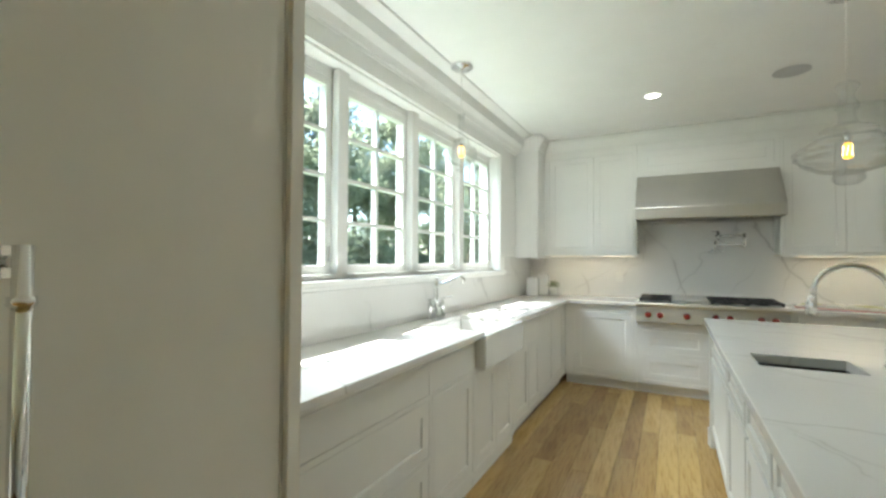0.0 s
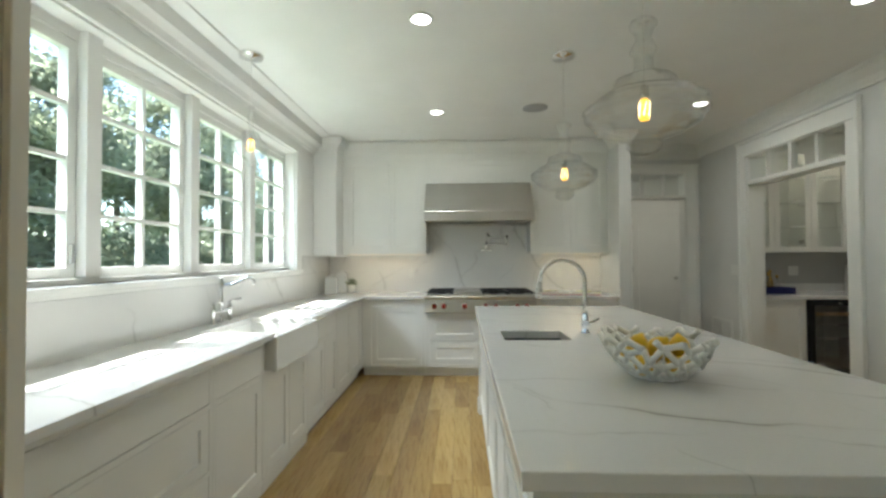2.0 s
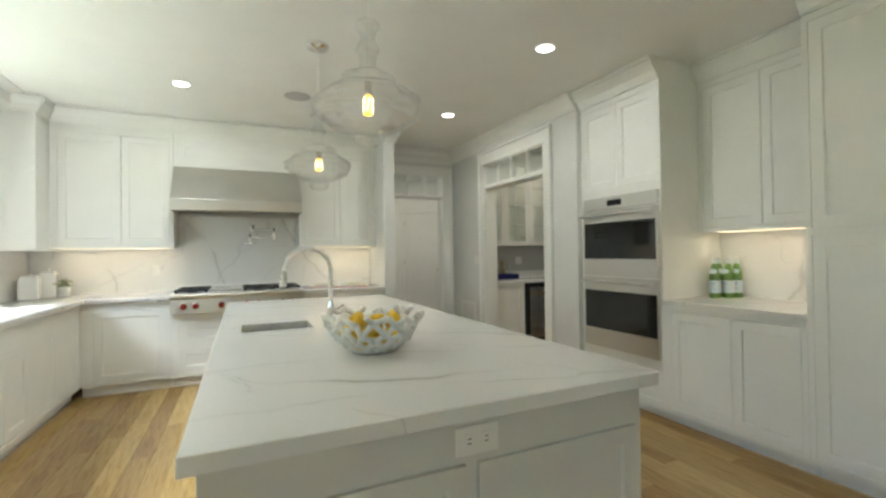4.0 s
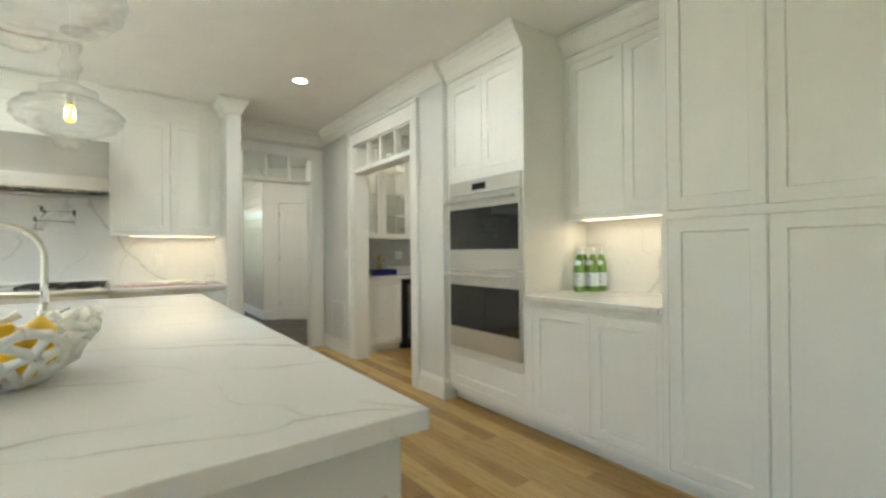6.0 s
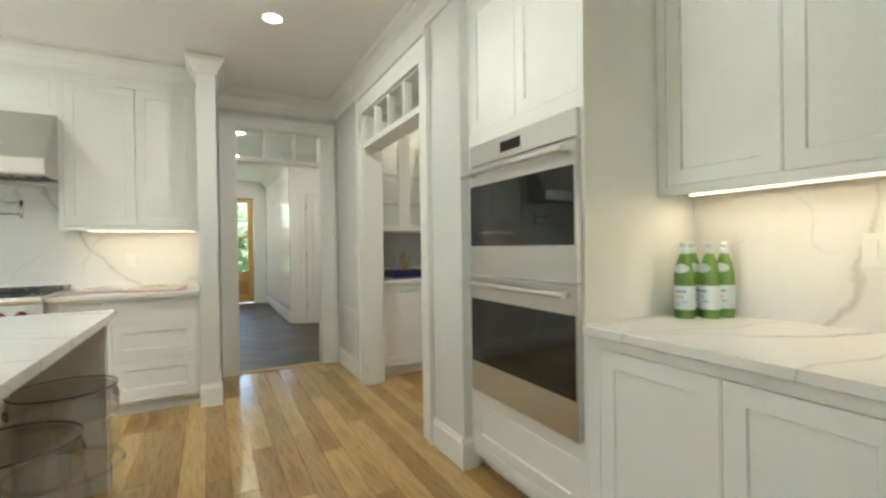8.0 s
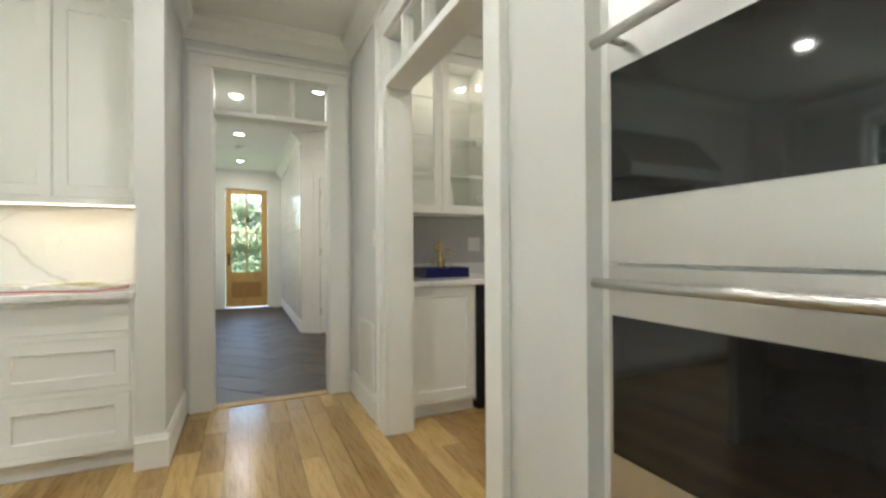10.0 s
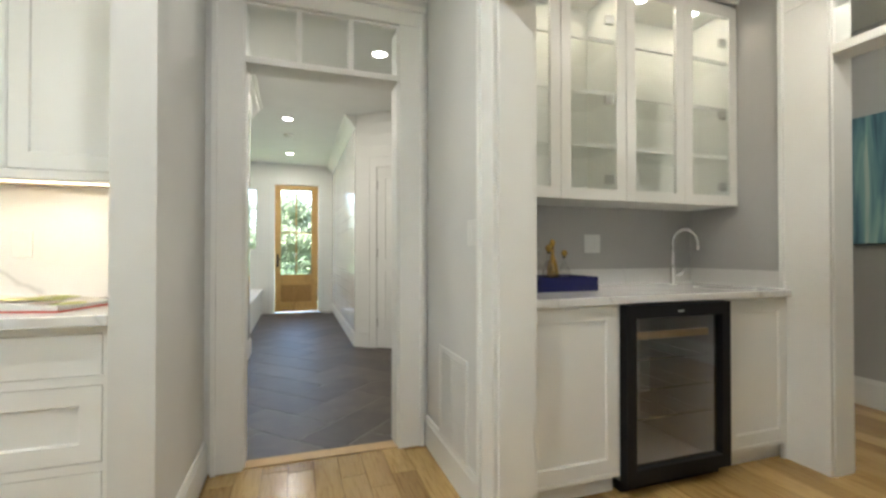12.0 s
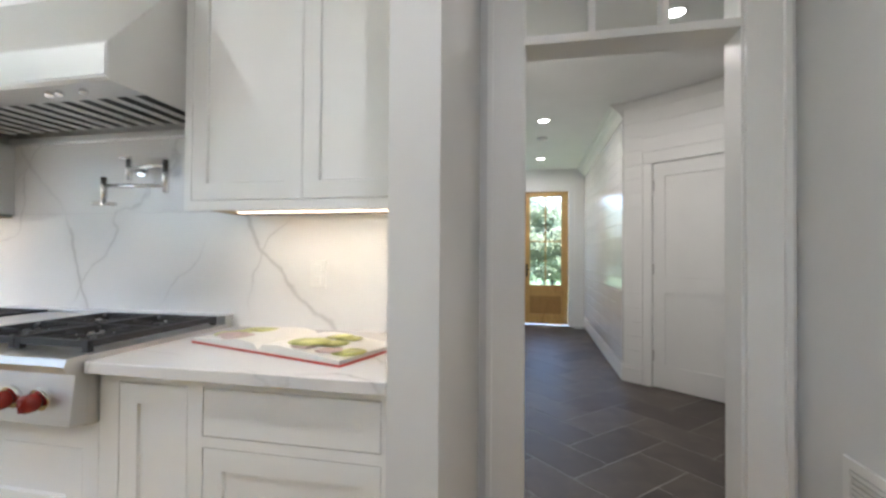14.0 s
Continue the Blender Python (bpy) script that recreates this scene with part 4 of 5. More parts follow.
def wall_plate(m, w, h, kind, label):
    """An outlet or switch plate lying in the local xz plane, facing -y."""
    t = thing("outlet" if kind == "outlet" else "light_switch", label, "outlet" if kind == "outlet" else "switch", m)
    part("plate", boxed(0, w, -0.006, 0, 0, h, bevel=0.002), PLATE, t)
    n = max(1, round(w / 0.06))
    for k in range(n):
        cx = w * (k + 0.5) / n
        if kind == "outlet" and w <= h:
            for zz in (0.28, 0.72):
                part("socket", boxed(cx - 0.015, cx + 0.015, -0.0085, -0.0055, h * zz - 0.014, h * zz + 0.014, bevel=0.001), PLATE, t)
        elif kind == "outlet":
            for xx in (0.3, 0.7):
                s = part("socket", boxed(w * xx - 0.016, w * xx + 0.016, -0.0085, -0.0055, h / 2 - 0.018, h / 2 + 0.018, bevel=0.001), PLATE, t)
                for dz in (-0.006, 0.006):
                    part("slot", boxed(w * xx - 0.006, w * xx + 0.004, -0.0092, -0.008, h / 2 + dz - 0.0012, h / 2 + dz + 0.0012), BLACK, s)
            break
        else:
            part("rocker", boxed(cx - 0.016, cx + 0.016, -0.010, -0.0055, h * 0.22, h * 0.78, bevel=0.002), PLATE, t)
    return t


wall_plate(pose(1.15, 1.2995, 0.785), 0.125, 0.075, "outlet", "white double outlet on the island end")
wall_plate(pose(1.63, 5.9855, 1.10), 0.072, 0.115, "outlet", "white outlet on the lit backsplash")
wall_plate(pose(4.2545, 2.03, 1.15, 0, 0, -90), 0.115, 0.115, "switch", "white double switch in the lit niche")
wall_plate(pose(3.5095, 5.47, 1.15, 0, 0, -90), 0.15, 0.115, "switch", "white triple switch on the pale grey wall")
wall_plate(pose(-0.25, 5.9855, 1.10), 0.072, 0.115, "outlet", "white outlet on the backsplash")

# fruit bowl with woven white walls
BX, BY = 1.13, 1.985
bowl = thing("fruit_bowl", "white ceramic bowl with an openwork branching wall", "bowl", pose(BX, BY, IT))


def bowl_point(k, n, level):
    prof = [(0.085, 0.008), (0.125, 0.03), (0.16, 0.06), (0.187, 0.095), (0.205, 0.13), (0.22, 0.158)]
    r, z = prof[level]
    r, z = r * 0.87, z * 0.92
    rnd = random.Random(level * 100 + k % n)
    a = 2 * math.pi * (k + 0.5 * (level % 2) + rnd.uniform(-0.2, 0.2)) / n
    return Vector((r * math.cos(a), r * math.sin(a), z + rnd.uniform(-0.011, 0.011) * (level > 0)))


bm = lathe(bmesh.new(), [(0.06, 0.0), (0.092, 0.004), (0.095, 0.012), (0.06, 0.014)], 28)
N = 14
for lv in range(5):
    for k in range(N):
        p = bowl_point(k, N, lv)
        for s in (0, 1):
            q = bowl_point(k + (s - 1 if lv % 2 == 0 else s), N, lv + 1)
            if lv == 4 and s == 1 and k % 3 == 0:
                continue
            tube(bm, [p, (p + q) / 2 * 1.004, q], [0.0128, 0.0098, 0.0125], 8)
part("lattice", bm, varied("matte_cream_ceramic", (0.86, 0.845, 0.80), 0.4, spread=0.03, bump=0.05), bowl)


def lemon(x, y, z, rx, rz):
    t = mesh_object("lemon", lathed([(0.001, -0.048), (0.007, -0.045), (0.012, -0.038), (0.024, -0.028), (0.032, -0.012), (0.034, 0.004), (0.030, 0.02), (0.02, 0.032), (0.009, 0.04), (0.006, 0.045), (0.001, 0.047)], 16), LEMON)
    t.matrix_world = pose(x, y, z, rx, 0, rz)
    return tagged(t, "ripe yellow lemon in the openwork bowl", "lemon", "lemons in the bowl")


for k, (x, y, z) in enumerate([(-0.07, -0.06, 0.05), (0.05, -0.075, 0.052), (0.09, 0.03, 0.05), (-0.02, 0.05, 0.05), (-0.1, 0.04, 0.062), (0.0, -0.02, 0.108), (-0.075, -0.03, 0.116), (0.075, -0.02, 0.11), (0.03, 0.085, 0.07)]):
    lemon(BX + x, BY + y, IT + z, 70 + 13 * k, 50 * k)

# ---- pendants ----
PEND = [(0.026, 0.355), (0.045, 0.345), (0.05, 0.33), (0.034, 0.31), (0.03, 0.285), (0.045, 0.265), (0.05, 0.25), (0.036, 0.228), (0.036, 0.195), (0.052, 0.175), (0.1, 0.16), (0.118, 0.145),
        (0.12, 0.125), (0.165, 0.105), (0.212, 0.075), (0.222, 0.055), (0.219, 0.03), (0.205, 0.002), (0.175, -0.024), (0.13, -0.046), (0.082, -0.058), (0.058, -0.067), (0.066, -0.085), (0.06, -0.105), (0.035, -0.122), (0.002, -0.127)]


def smooth_profile(rows, n=3):
    out = []
    for i in range(len(rows) - 1):
        p0, p1, p2, p3 = rows[max(i - 1, 0)], rows[i], rows[i + 1], rows[min(i + 2, len(rows) - 1)]
        for k in range(n):
            t = k / n
            out.append(tuple(max(0.001, 0.5 * (2 * b + (c - a) * t + (2 * a - 5 * b + 4 * c - d) * t * t + (3 * b - a - 3 * c + d) * t ** 3)) if j == 0 else
                             0.5 * (2 * b + (c - a) * t + (2 * a - 5 * b + 4 * c - d) * t * t + (3 * b - a - 3 * c + d) * t ** 3)
                             for j, (a, b, c, d) in enumerate(zip(p0, p1, p2, p3))))
    return out + [rows[-1]]


def pendant(x, y, z, scale, label):
    """z: the height of the bulb's middle."""
    t = thing("pendant_light", label, "pendant lamp", pose(x, y, CEIL), "glass pendants")
    drop = z - CEIL
    part("canopy", lathed([(0.001, -0.0005), (0.08, -0.0005), (0.083, -0.008), (0.076, -0.022), (0.012, -0.026), (0.006, -0.04)], 28), CHROME, t, "polished chrome canopy")
    bm = bmesh.new()
    tube(bm, [(0, 0, -0.03), (0, 0, drop + 0.09)], 0.0022, 6)
    part("cord", bm, PLATE, t)
    prof = [(r * (1 + 0.028 * math.sin(q * 170)), q) for r, q in smooth_profile([(r * scale, drop - 0.055 + (q if q < 0.1 else 0.1 + (q - 0.1) * 1.25) * (0.6 + 0.4 * scale)) for r, q in PEND], 6)]
    outer = lathed(prof, 40, close=False)
    for v in outer.verts:
        k = 1 + 0.03 * math.sin(5 * math.atan2(v.co.y, v.co.x) + v.co.z * 30)
        v.co.x *= k
        v.co.y *= k
    part("glass_shade", outer, CLEAR, t, "rippled clear blown-glass shade")
    part("socket", lathed([(0.014, drop + 0.04), (0.016, drop + 0.05), (0.016, drop + 0.09), (0.008, drop + 0.1)], 14), CHROME, t)
    part("bulb", lathed([(0.002, drop - 0.045), (0.017, drop - 0.043), (0.019, drop - 0.035), (0.019, drop + 0.03), (0.012, drop + 0.04)], 14), FILAMENT, t, "warm glowing tubular bulb")
    for k in range(6):
        a = k * math.pi / 3
        bm = bmesh.new()
        tube(bm, [(0.0205 * math.cos(a), 0.0205 * math.sin(a), drop - 0.03), (0.0205 * math.cos(a + 0.5), 0.0205 * math.sin(a + 0.5), drop + 0.026)], 0.0022, 5)
        part("filament", bm, FILAMENT_CORE, t, "bright glowing filament")
    return t


pendant(-1.03, 3.323, 2.15, 0.5, "small clear blown-glass pendant over the window sink")
pendant(1.155, 3.442, 1.94, 1.0, "rippled clear blown-glass pendant over the island")
pendant(1.155, 2.11, 1.94, 1.0, "rippled clear blown-glass pendant over the island")


def can_light(x, y, z=CEIL, face=LAMP_FACE):
    t = thing("recessed_light", "round white recessed ceiling light, switched on", "ceiling light", pose(x, y, z), "recessed ceiling lights")
    part("trim_ring", lathed([(0.058, -0.0005), (0.075, -0.0005), (0.075, -0.005), (0.06, -0.008), (0.058, -0.005)], 28, close=False), PLATE, t)
    part("lens", lathed([(0.001, -0.0015), (0.058, -0.0015), (0.058, -0.004), (0.001, -0.0045)], 28), face, t, "glowing lens")
    return t


# the last one, in the room beyond the pantry, is an added unseen light
for x, y in KITCHEN_CANS + HALL_CANS + PANTRY_AND_FILL_CANS:
    can_light(x, y)
sp = thing("ceiling_speaker", "round grey ceiling speaker grille", "speaker", pose(1.14, 4.523, CEIL))
part("grille", lathed([(0.001, -0.0008), (0.115, -0.0008), (0.118, -0.005), (0.108, -0.008), (0.001, -0.0085)], 36), varied("grey_speaker_mesh", (0.5, 0.5, 0.5), 0.7, grain=400, bump=0.5), sp)
sd = thing("smoke_detector", "round white smoke detector on the hall ceiling", "smoke detector", pose(2.67, 10.13, CEIL))
part("housing", lathed([(0.001, -0.0005), (0.065, -0.0005), (0.065, -0.02), (0.05, -0.035), (0.001, -0.038)], 24), PLATE, sd)

# ---- double oven ----
ov = thing("double_oven", "stainless steel built-in double wall oven", "oven", pose(3.562, 3.42, 0.463, 0, 0, -90))
OW, OH = 0.785, 1.312
part("chassis", boxed(0.004, OW - 0.004, 0.004, 0.022, 0.004, OH - 0.004), BLACK, ov)
part("control_panel", boxed(0, OW, -0.022, 0.003, 1.2, OH, bevel=0.003), STEEL, ov)
part("display", boxed(OW * 0.36, OW * 0.56, -0.0235, -0.0221, 1.23, 1.28), BLACK, ov, "black glass display")
for a, b, ga, gb, hz in ((0.625, 1.19, 0.78, 1.085, 1.148), (0.0, 0.616, 0.166, 0.49, 0.578)):
    d = bmesh.new()
    cells(d, [0, OW, 0.045, OW - 0.045], [a, b, ga, gb], [(0.045, OW - 0.045, ga, gb)], lambda q, s, t, u, v: box(q, s, t, -0.026, 0.003, u, v))
    bmesh.ops.remove_doubles(d, verts=d.verts[:], dist=1e-4)
    door = part("oven_door", d, STEEL, ov)
    part("oven_window", boxed(0.012, OW - 0.012, -0.0285, -0.0265, ga - 0.006, gb + 0.006), DARK_GLASS, door, "dark glass window")
    bm = bmesh.new()
    tube(bm, [(0.012, -0.085, hz), (OW - 0.012, -0.085, hz)], 0.012, 14)
    for xx in (0.05, OW - 0.05):
        tube(bm, [(xx, -0.025, hz), (xx, -0.085, hz)], 0.009, 10)
    part("handle", bm, STEEL, door, "round steel bar handle")

# ---- bottles in the niche ----
def bottle(x, y, turn):
    t = thing("water_bottle", "green glass mineral water bottle with a pale label", "bottle", pose(x, y, 0.928, 0, 0, turn), "green bottles in the niche")
    prof = smooth_profile([(0.001, 0.0), (0.033, 0.0), (0.0375, 0.006), (0.0385, 0.06), (0.0385, 0.155), (0.036, 0.185), (0.029, 0.222), (0.020, 0.252), (0.0145, 0.27), (0.0138, 0.29), (0.001, 0.2905)], 2)
    part("bottle_glass", lathed(prof, 24), GREEN_GLASS, t)
    lab = part("label", lathed([(0.0391, 0.038), (0.0393, 0.039), (0.0393, 0.134), (0.0391, 0.135)], 24, close=False), LABEL, t, "pale blue paper label")
    for z0_, z1_, s0, s1 in ((0.108, 0.116, -5, 5), (0.056, 0.06, -5, -1), (0.068, 0.072, 1, 6)):
        bm = bmesh.new()
        ring = []
        for k in range(s0, s1 + 1):
            a = math.pi + k * 0.11
            ring.append([bm.verts.new((0.0396 * math.cos(a), 0.0396 * math.sin(a), z)) for z in (z0_, z1_)])
        for p, q in zip(ring, ring[1:]):
            bm.faces.new((p[0], q[0], q[1], p[1]))
        part("print", bm, LABEL_INK, lab)
    bm = bmesh.new()
    ring = [[bm.verts.new((-r * math.cos(a), r * math.sin(a), z)) for a in (-0.22, 0.22)] for r, z in ((0.0397, 0.083), (0.0397, 0.096))]
    bm.faces.new((ring[0][0], ring[0][1], ring[1][1], ring[1][0]))
    part("emblem", bm, LABEL_RED, lab, "small red emblem")
    bm = bmesh.new()
    hub = bm.verts.new((-0.0366, 0, 0.207))
    oval = []
    for k in range(16):
        q = k * math.pi / 8
        z, a = 0.207 + 0.019 * math.sin(q), 0.95 * math.cos(q)
        r = 0.0332 - (z - 0.207) * 0.23 + 0.0032
        oval.append(bm.verts.new((-r * math.cos(a), r * math.sin(a), z)))
    for k in range(16):
        bm.faces.new((hub, oval[k], oval[(k + 1) % 16]))
    part("neck_label", bm, LABEL, t, "white oval neck label")
    part("neck_wrap", lathed([(0.0158, 0.266), (0.0155, 0.292), (0.0145, 0.2925)], 20, close=False), LABEL, t)
    part("cap", lathed([(0.001, 0.3135), (0.0155, 0.3125), (0.0162, 0.296), (0.0145, 0.2928)], 20, close=False), CAP_FOIL, t)
    return t


for x, y, r in ((4.02, 2.515, 10), (4.105, 2.462, -15), (4.115, 2.542, 40), (4.185, 2.447, 5)):
    bottle(x, y, r)

# ---- canisters, plant, book ----
def canister(x, y, w, h):
    t = thing("canister", "white ceramic square-shouldered canister", "canister", pose(x, y, CT, 0, 0, 8), "white canisters")
    part("jar", boxed(-w / 2, w / 2, -w / 2, w / 2, 0.0, h, bevel=0.014), CERAMIC, t)
    part("lid", boxed(-w * 0.42, w * 0.42, -w * 0.42, w * 0.42, h, h + 0.018, bevel=0.006), CERAMIC, t)
    part("lid_knob", lathed([(0.012, h + 0.018), (0.009, h + 0.026), (0.015, h + 0.036), (0.002, h + 0.042)], 14), CERAMIC, t)
    return t


canister(-1.165, 5.66, 0.145, 0.205)
canister(-1.09, 5.86, 0.135, 0.245)
pot = thing("potted_plant", "small green plant in a white pot", "plant", pose(-0.96, 5.83, CT))
part("pot", lathed([(0.035, 0), (0.047, 0.004), (0.052, 0.10), (0.047, 0.10), (0.044, 0.085), (0.001, 0.085)], 22), CERAMIC, pot)
bm = bmesh.new()
rng = random.Random(4)
for k in range(130):
    a, e, r = rng.uniform(0, 6.28), rng.uniform(0.1, 1.5), rng.uniform(0.02, 0.075)
    c = Vector((math.cos(a) * math.cos(e) * r, math.sin(a) * math.cos(e) * r, 0.10 + math.sin(e) * r))
    d = Vector((math.cos(a), math.sin(a), rng.uniform(-0.3, 0.9))).normalized() * 0.026
    s = d.cross(Vector((rng.uniform(-1, 1), rng.uniform(-1, 1), 1))).normalized() * 0.009
    bm.faces.new([bm.verts.new(c + v) for v in (-d * 0.2, d * 0.4 + s, d, d * 0.4 - s)])
part("foliage", bm, LEAF, pot)

bk = thing("open_book", "open cookery book with printed food pictures", "book", pose(1.735, 5.665, CT, 0, 0, -17) @ Matrix.Diagonal((1.2, 1.14, 1.5, 1.0)))
part("cover", boxed(-0.292, 0.288, -0.122, 0.122, 0.0, 0.004), COVER, bk, "red cloth cover")
for s in (-1, 1):
    rows = [(0.0, 0.010), (s * 0.02, 0.021), (s * 0.08, 0.024), (s * 0.18, 0.018), (s * 0.285, 0.012), (s * 0.285, 0.0045), (0.0, 0.0045)]
    bm = bmesh.new()
    e = [[bm.verts.new((x, y, z)) for x, z in rows] for y in (-0.12, 0.12)]
    for k in range(len(rows)):
        bm.faces.new((e[0][k], e[0][(k + 1) % 7], e[1][(k + 1) % 7], e[1][k]))
    bm.faces.new(e[0][::-1])
    bm.faces.new(e[1])
    pages = part("page_block", bm, PAGE, bk)
    rng = random.Random(7 + s)
    for k in range(8):
        cx, cy = s * rng.uniform(0.09, 0.25), rng.uniform(-0.08, 0.09)
        zz = 0.0243 - max(0, abs(cx) - 0.08) * 0.06 + 0.0012
        part("printed_shape", lathed([(0.001, 0), (rng.uniform(0.03, 0.06), 0.0), (0.01, 0.0005), (0.001, 0.0006)], 12, centre=(cx, cy, zz)),
             PRINT_PINK if k % 4 == 1 else PRINT_GREEN, pages)


# ---- clear stools ----
def stool(x, y):
    t = thing("ghost_stool", "clear smoky acrylic backless bar stool", "stool", pose(x, y, 0), "clear stools at the island")
    part("seat", lathed([(0.001, 0.655), (0.16, 0.655), (0.182, 0.651), (0.188, 0.642), (0.186, 0.632), (0.175, 0.63), (0.001, 0.632)], 32), SMOKE, t)
    part("skirt", lathed([(0.186, 0.631), (0.192, 0.54), (0.197, 0.525), (0.194, 0.525), (0.188, 0.54), (0.182, 0.631)], 32, close=False), SMOKE, t)
    for a in (0.5, 0.5 + math.pi):
        bm = bmesh.new()
        pts = [(-0.03, 0.565), (0.03, 0.565), (0.036, 0.578), (0.03, 0.591), (-0.03, 0.591), (-0.036, 0.578), (-0.03, 0.565)]
        tube(bm, [(0.192 * math.cos(a + u / 0.19), 0.192 * math.sin(a + u / 0.19), z) for u, z in pts], 0.003, 6)
        part("grip_slot", bm, EDGE_ACRYLIC, t, "slot cut into the skirt as a grip")
    part("rim", lathed([(0.187, 0.645), (0.1905, 0.641), (0.187, 0.637)], 32, close=False), EDGE_ACRYLIC, t)
    for k in range(4):
        a = math.pi / 4 + k * math.pi / 2
        c, s = math.cos(a), math.sin(a)
        bm = bmesh.new()
        rows = [(0.625, 0.190, 0.36), (0.50, 0.197, 0.34), (0.35, 0.206, 0.27), (0.18, 0.217, 0.18), (0.008, 0.232, 0.09)]
        shell = []
        for off in (0.0,):
            shell.append([[bm.verts.new(((r + off) * math.cos(a + w * q / 3), (r + off) * math.sin(a + w * q / 3), z)) for q in range(-3, 4)] for z, r, w in rows])
        for face in shell:
            for p, q in zip(face, face[1:]):
                for n in range(6):
                    bm.faces.new((p[n], p[n + 1], q[n + 1], q[n])).smooth = True
        leg = part("leg", bm, SMOKE, t, "clear folded leg strip")
        for side in (-1, 1):
            bm = bmesh.new()
            tube(bm, [(r * math.cos(a + side * w), r * math.sin(a + side * w), z) for z, r, w in rows], 0.0014, 6)
            part("leg_edge", bm, CLEAR, leg)
        part("foot", lathed([(0.014, 0.0), (0.016, 0.002), (0.015, 0.008), (0.004, 0.008)], 12, centre=(0.232 * c, 0.232 * s, 0)), BLACK, leg)
    bm = bmesh.new()
    tube(bm, [(0.206 * math.cos(k * math.pi / 16), 0.206 * math.sin(k * math.pi / 16), 0.29) for k in range(33)], 0.009, 8)
    part("foot_ring", bm, SMOKE, t)
    return t


for y in (3.85, 3.22, 2.59, 1.96):
    stool(1.71, y)

# ---- air register ----
rg = thing("air_register", "white louvred air return grille", "vent", pose(3.509, 5.87, 0.13, 0, 0, -90))
bm = bmesh.new()
cells(bm, [0, 0.40, 0.03, 0.37], [0, 0.5, 0.03, 0.47], [(0.03, 0.37, 0.03, 0.47)], lambda q, a, b, c, d: box(q, a, b, -0.008, 0, c, d))
part("frame", bm, PLATE, rg)
part("backing", boxed(0.03, 0.37, -0.0022, -0.0002, 0.03, 0.47), varied("grey_duct", (0.5, 0.5, 0.48), 0.7), rg)
for r in range(24):
    z = 0.038 + r * 0.018
    for c in range(2):
        part("slat", boxed(0.032 + c * 0.17, 0.196 + c * 0.17, -0.0065, -0.0023, z, z + 0.011), PLATE, rg)

# ---- pantry ----
PF = 5.30
cabinet("base_cabinet", "white one-door bar cabinet in the pantry", pose(3.66, PF, 0), 0.535, 0, BT, 0.62, [("door", 0.03, 0.53, 0.11, 0.875)], 0.09, 0.05)
cabinet("base_cabinet", "white one-door bar cabinet beside the wine fridge", pose(4.855, PF, 0), 0.474, 0, BT, 0.62, [("door", 0.01, 0.46, 0.11, 0.875)], 0.09, 0.05)
counter("countertop", "white veined quartz bar counter in the pantry", boxed(3.661, 5.329, 5.275, 5.929, CT0, CT))
setting("trim_backsplash", boxed(3.661, 5.318, 5.918, 5.9295, CT + 0.0005, 1.02), QUARTZ, "low veined white upstand")
setting("trim_backsplash", boxed(5.318, 5.3295, 5.28, 5.917, CT + 0.0005, 1.02), QUARTZ, "low veined white upstand")
wf = thing("wine_fridge", "black framed under-counter wine fridge with a glass door", "wine fridge", pose(4.205, 5.262, 0))
bm = bmesh.new()
FW = 0.64
for b_ in ((0.012, FW - 0.012, 0.06, 0.60, 0.05, 0.07), (0.012, FW - 0.012, 0.06, 0.60, 0.855, 0.875), (0.012, 0.03, 0.06, 0.60, 0.07, 0.855), (FW - 0.03, FW - 0.012, 0.06, 0.60, 0.07, 0.855), (0.03, FW - 0.03, 0.58, 0.60, 0.07, 0.855)):
    box(bm, *b_)
part("body", bm, varied("grey_liner", (0.38, 0.37, 0.36), 0.5), wf)
part("plinth", boxed(0.012, FW - 0.012, 0.06, 0.58, 0.0, 0.049), BLACK, wf)
bm = bmesh.new()
cells(bm, [0, FW, 0.055, FW - 0.055], [0.055, 0.878, 0.12, 0.815], [(0.055, FW - 0.055, 0.12, 0.815)], lambda q, a, b, c, d: box(q, a, b, 0, 0.05, c, d))
dr = part("fridge_door", bm, BLACK, wf)
g = part("pane", boxed(0.053, FW - 0.053, 0.018, 0.022, 0.118, 0.817), FRIDGE_GLASS, dr)
g.visible_shadow = False
part("badge", boxed(0.30, 0.335, -0.001, 0.0, 0.838, 0.846), STEEL, dr)
for zz in (0.31, 0.45, 0.60):
    bm = bmesh.new()
    tube(bm, [(0.035, 0.09, zz), (FW - 0.035, 0.09, zz)], 0.005, 6)
    for k in range(4):
        tube(bm, [(0.08 + k * 0.16, 0.09, zz), (0.08 + k * 0.16, 0.56, zz)], 0.002, 5)
    part("shelf", bm, CHROME, wf, "chrome wire shelf")
part("shelf_front", boxed(0.06, FW - 0.06, 0.075, 0.095, 0.70, 0.735), RAW_WOOD, wf, "wooden shelf front")

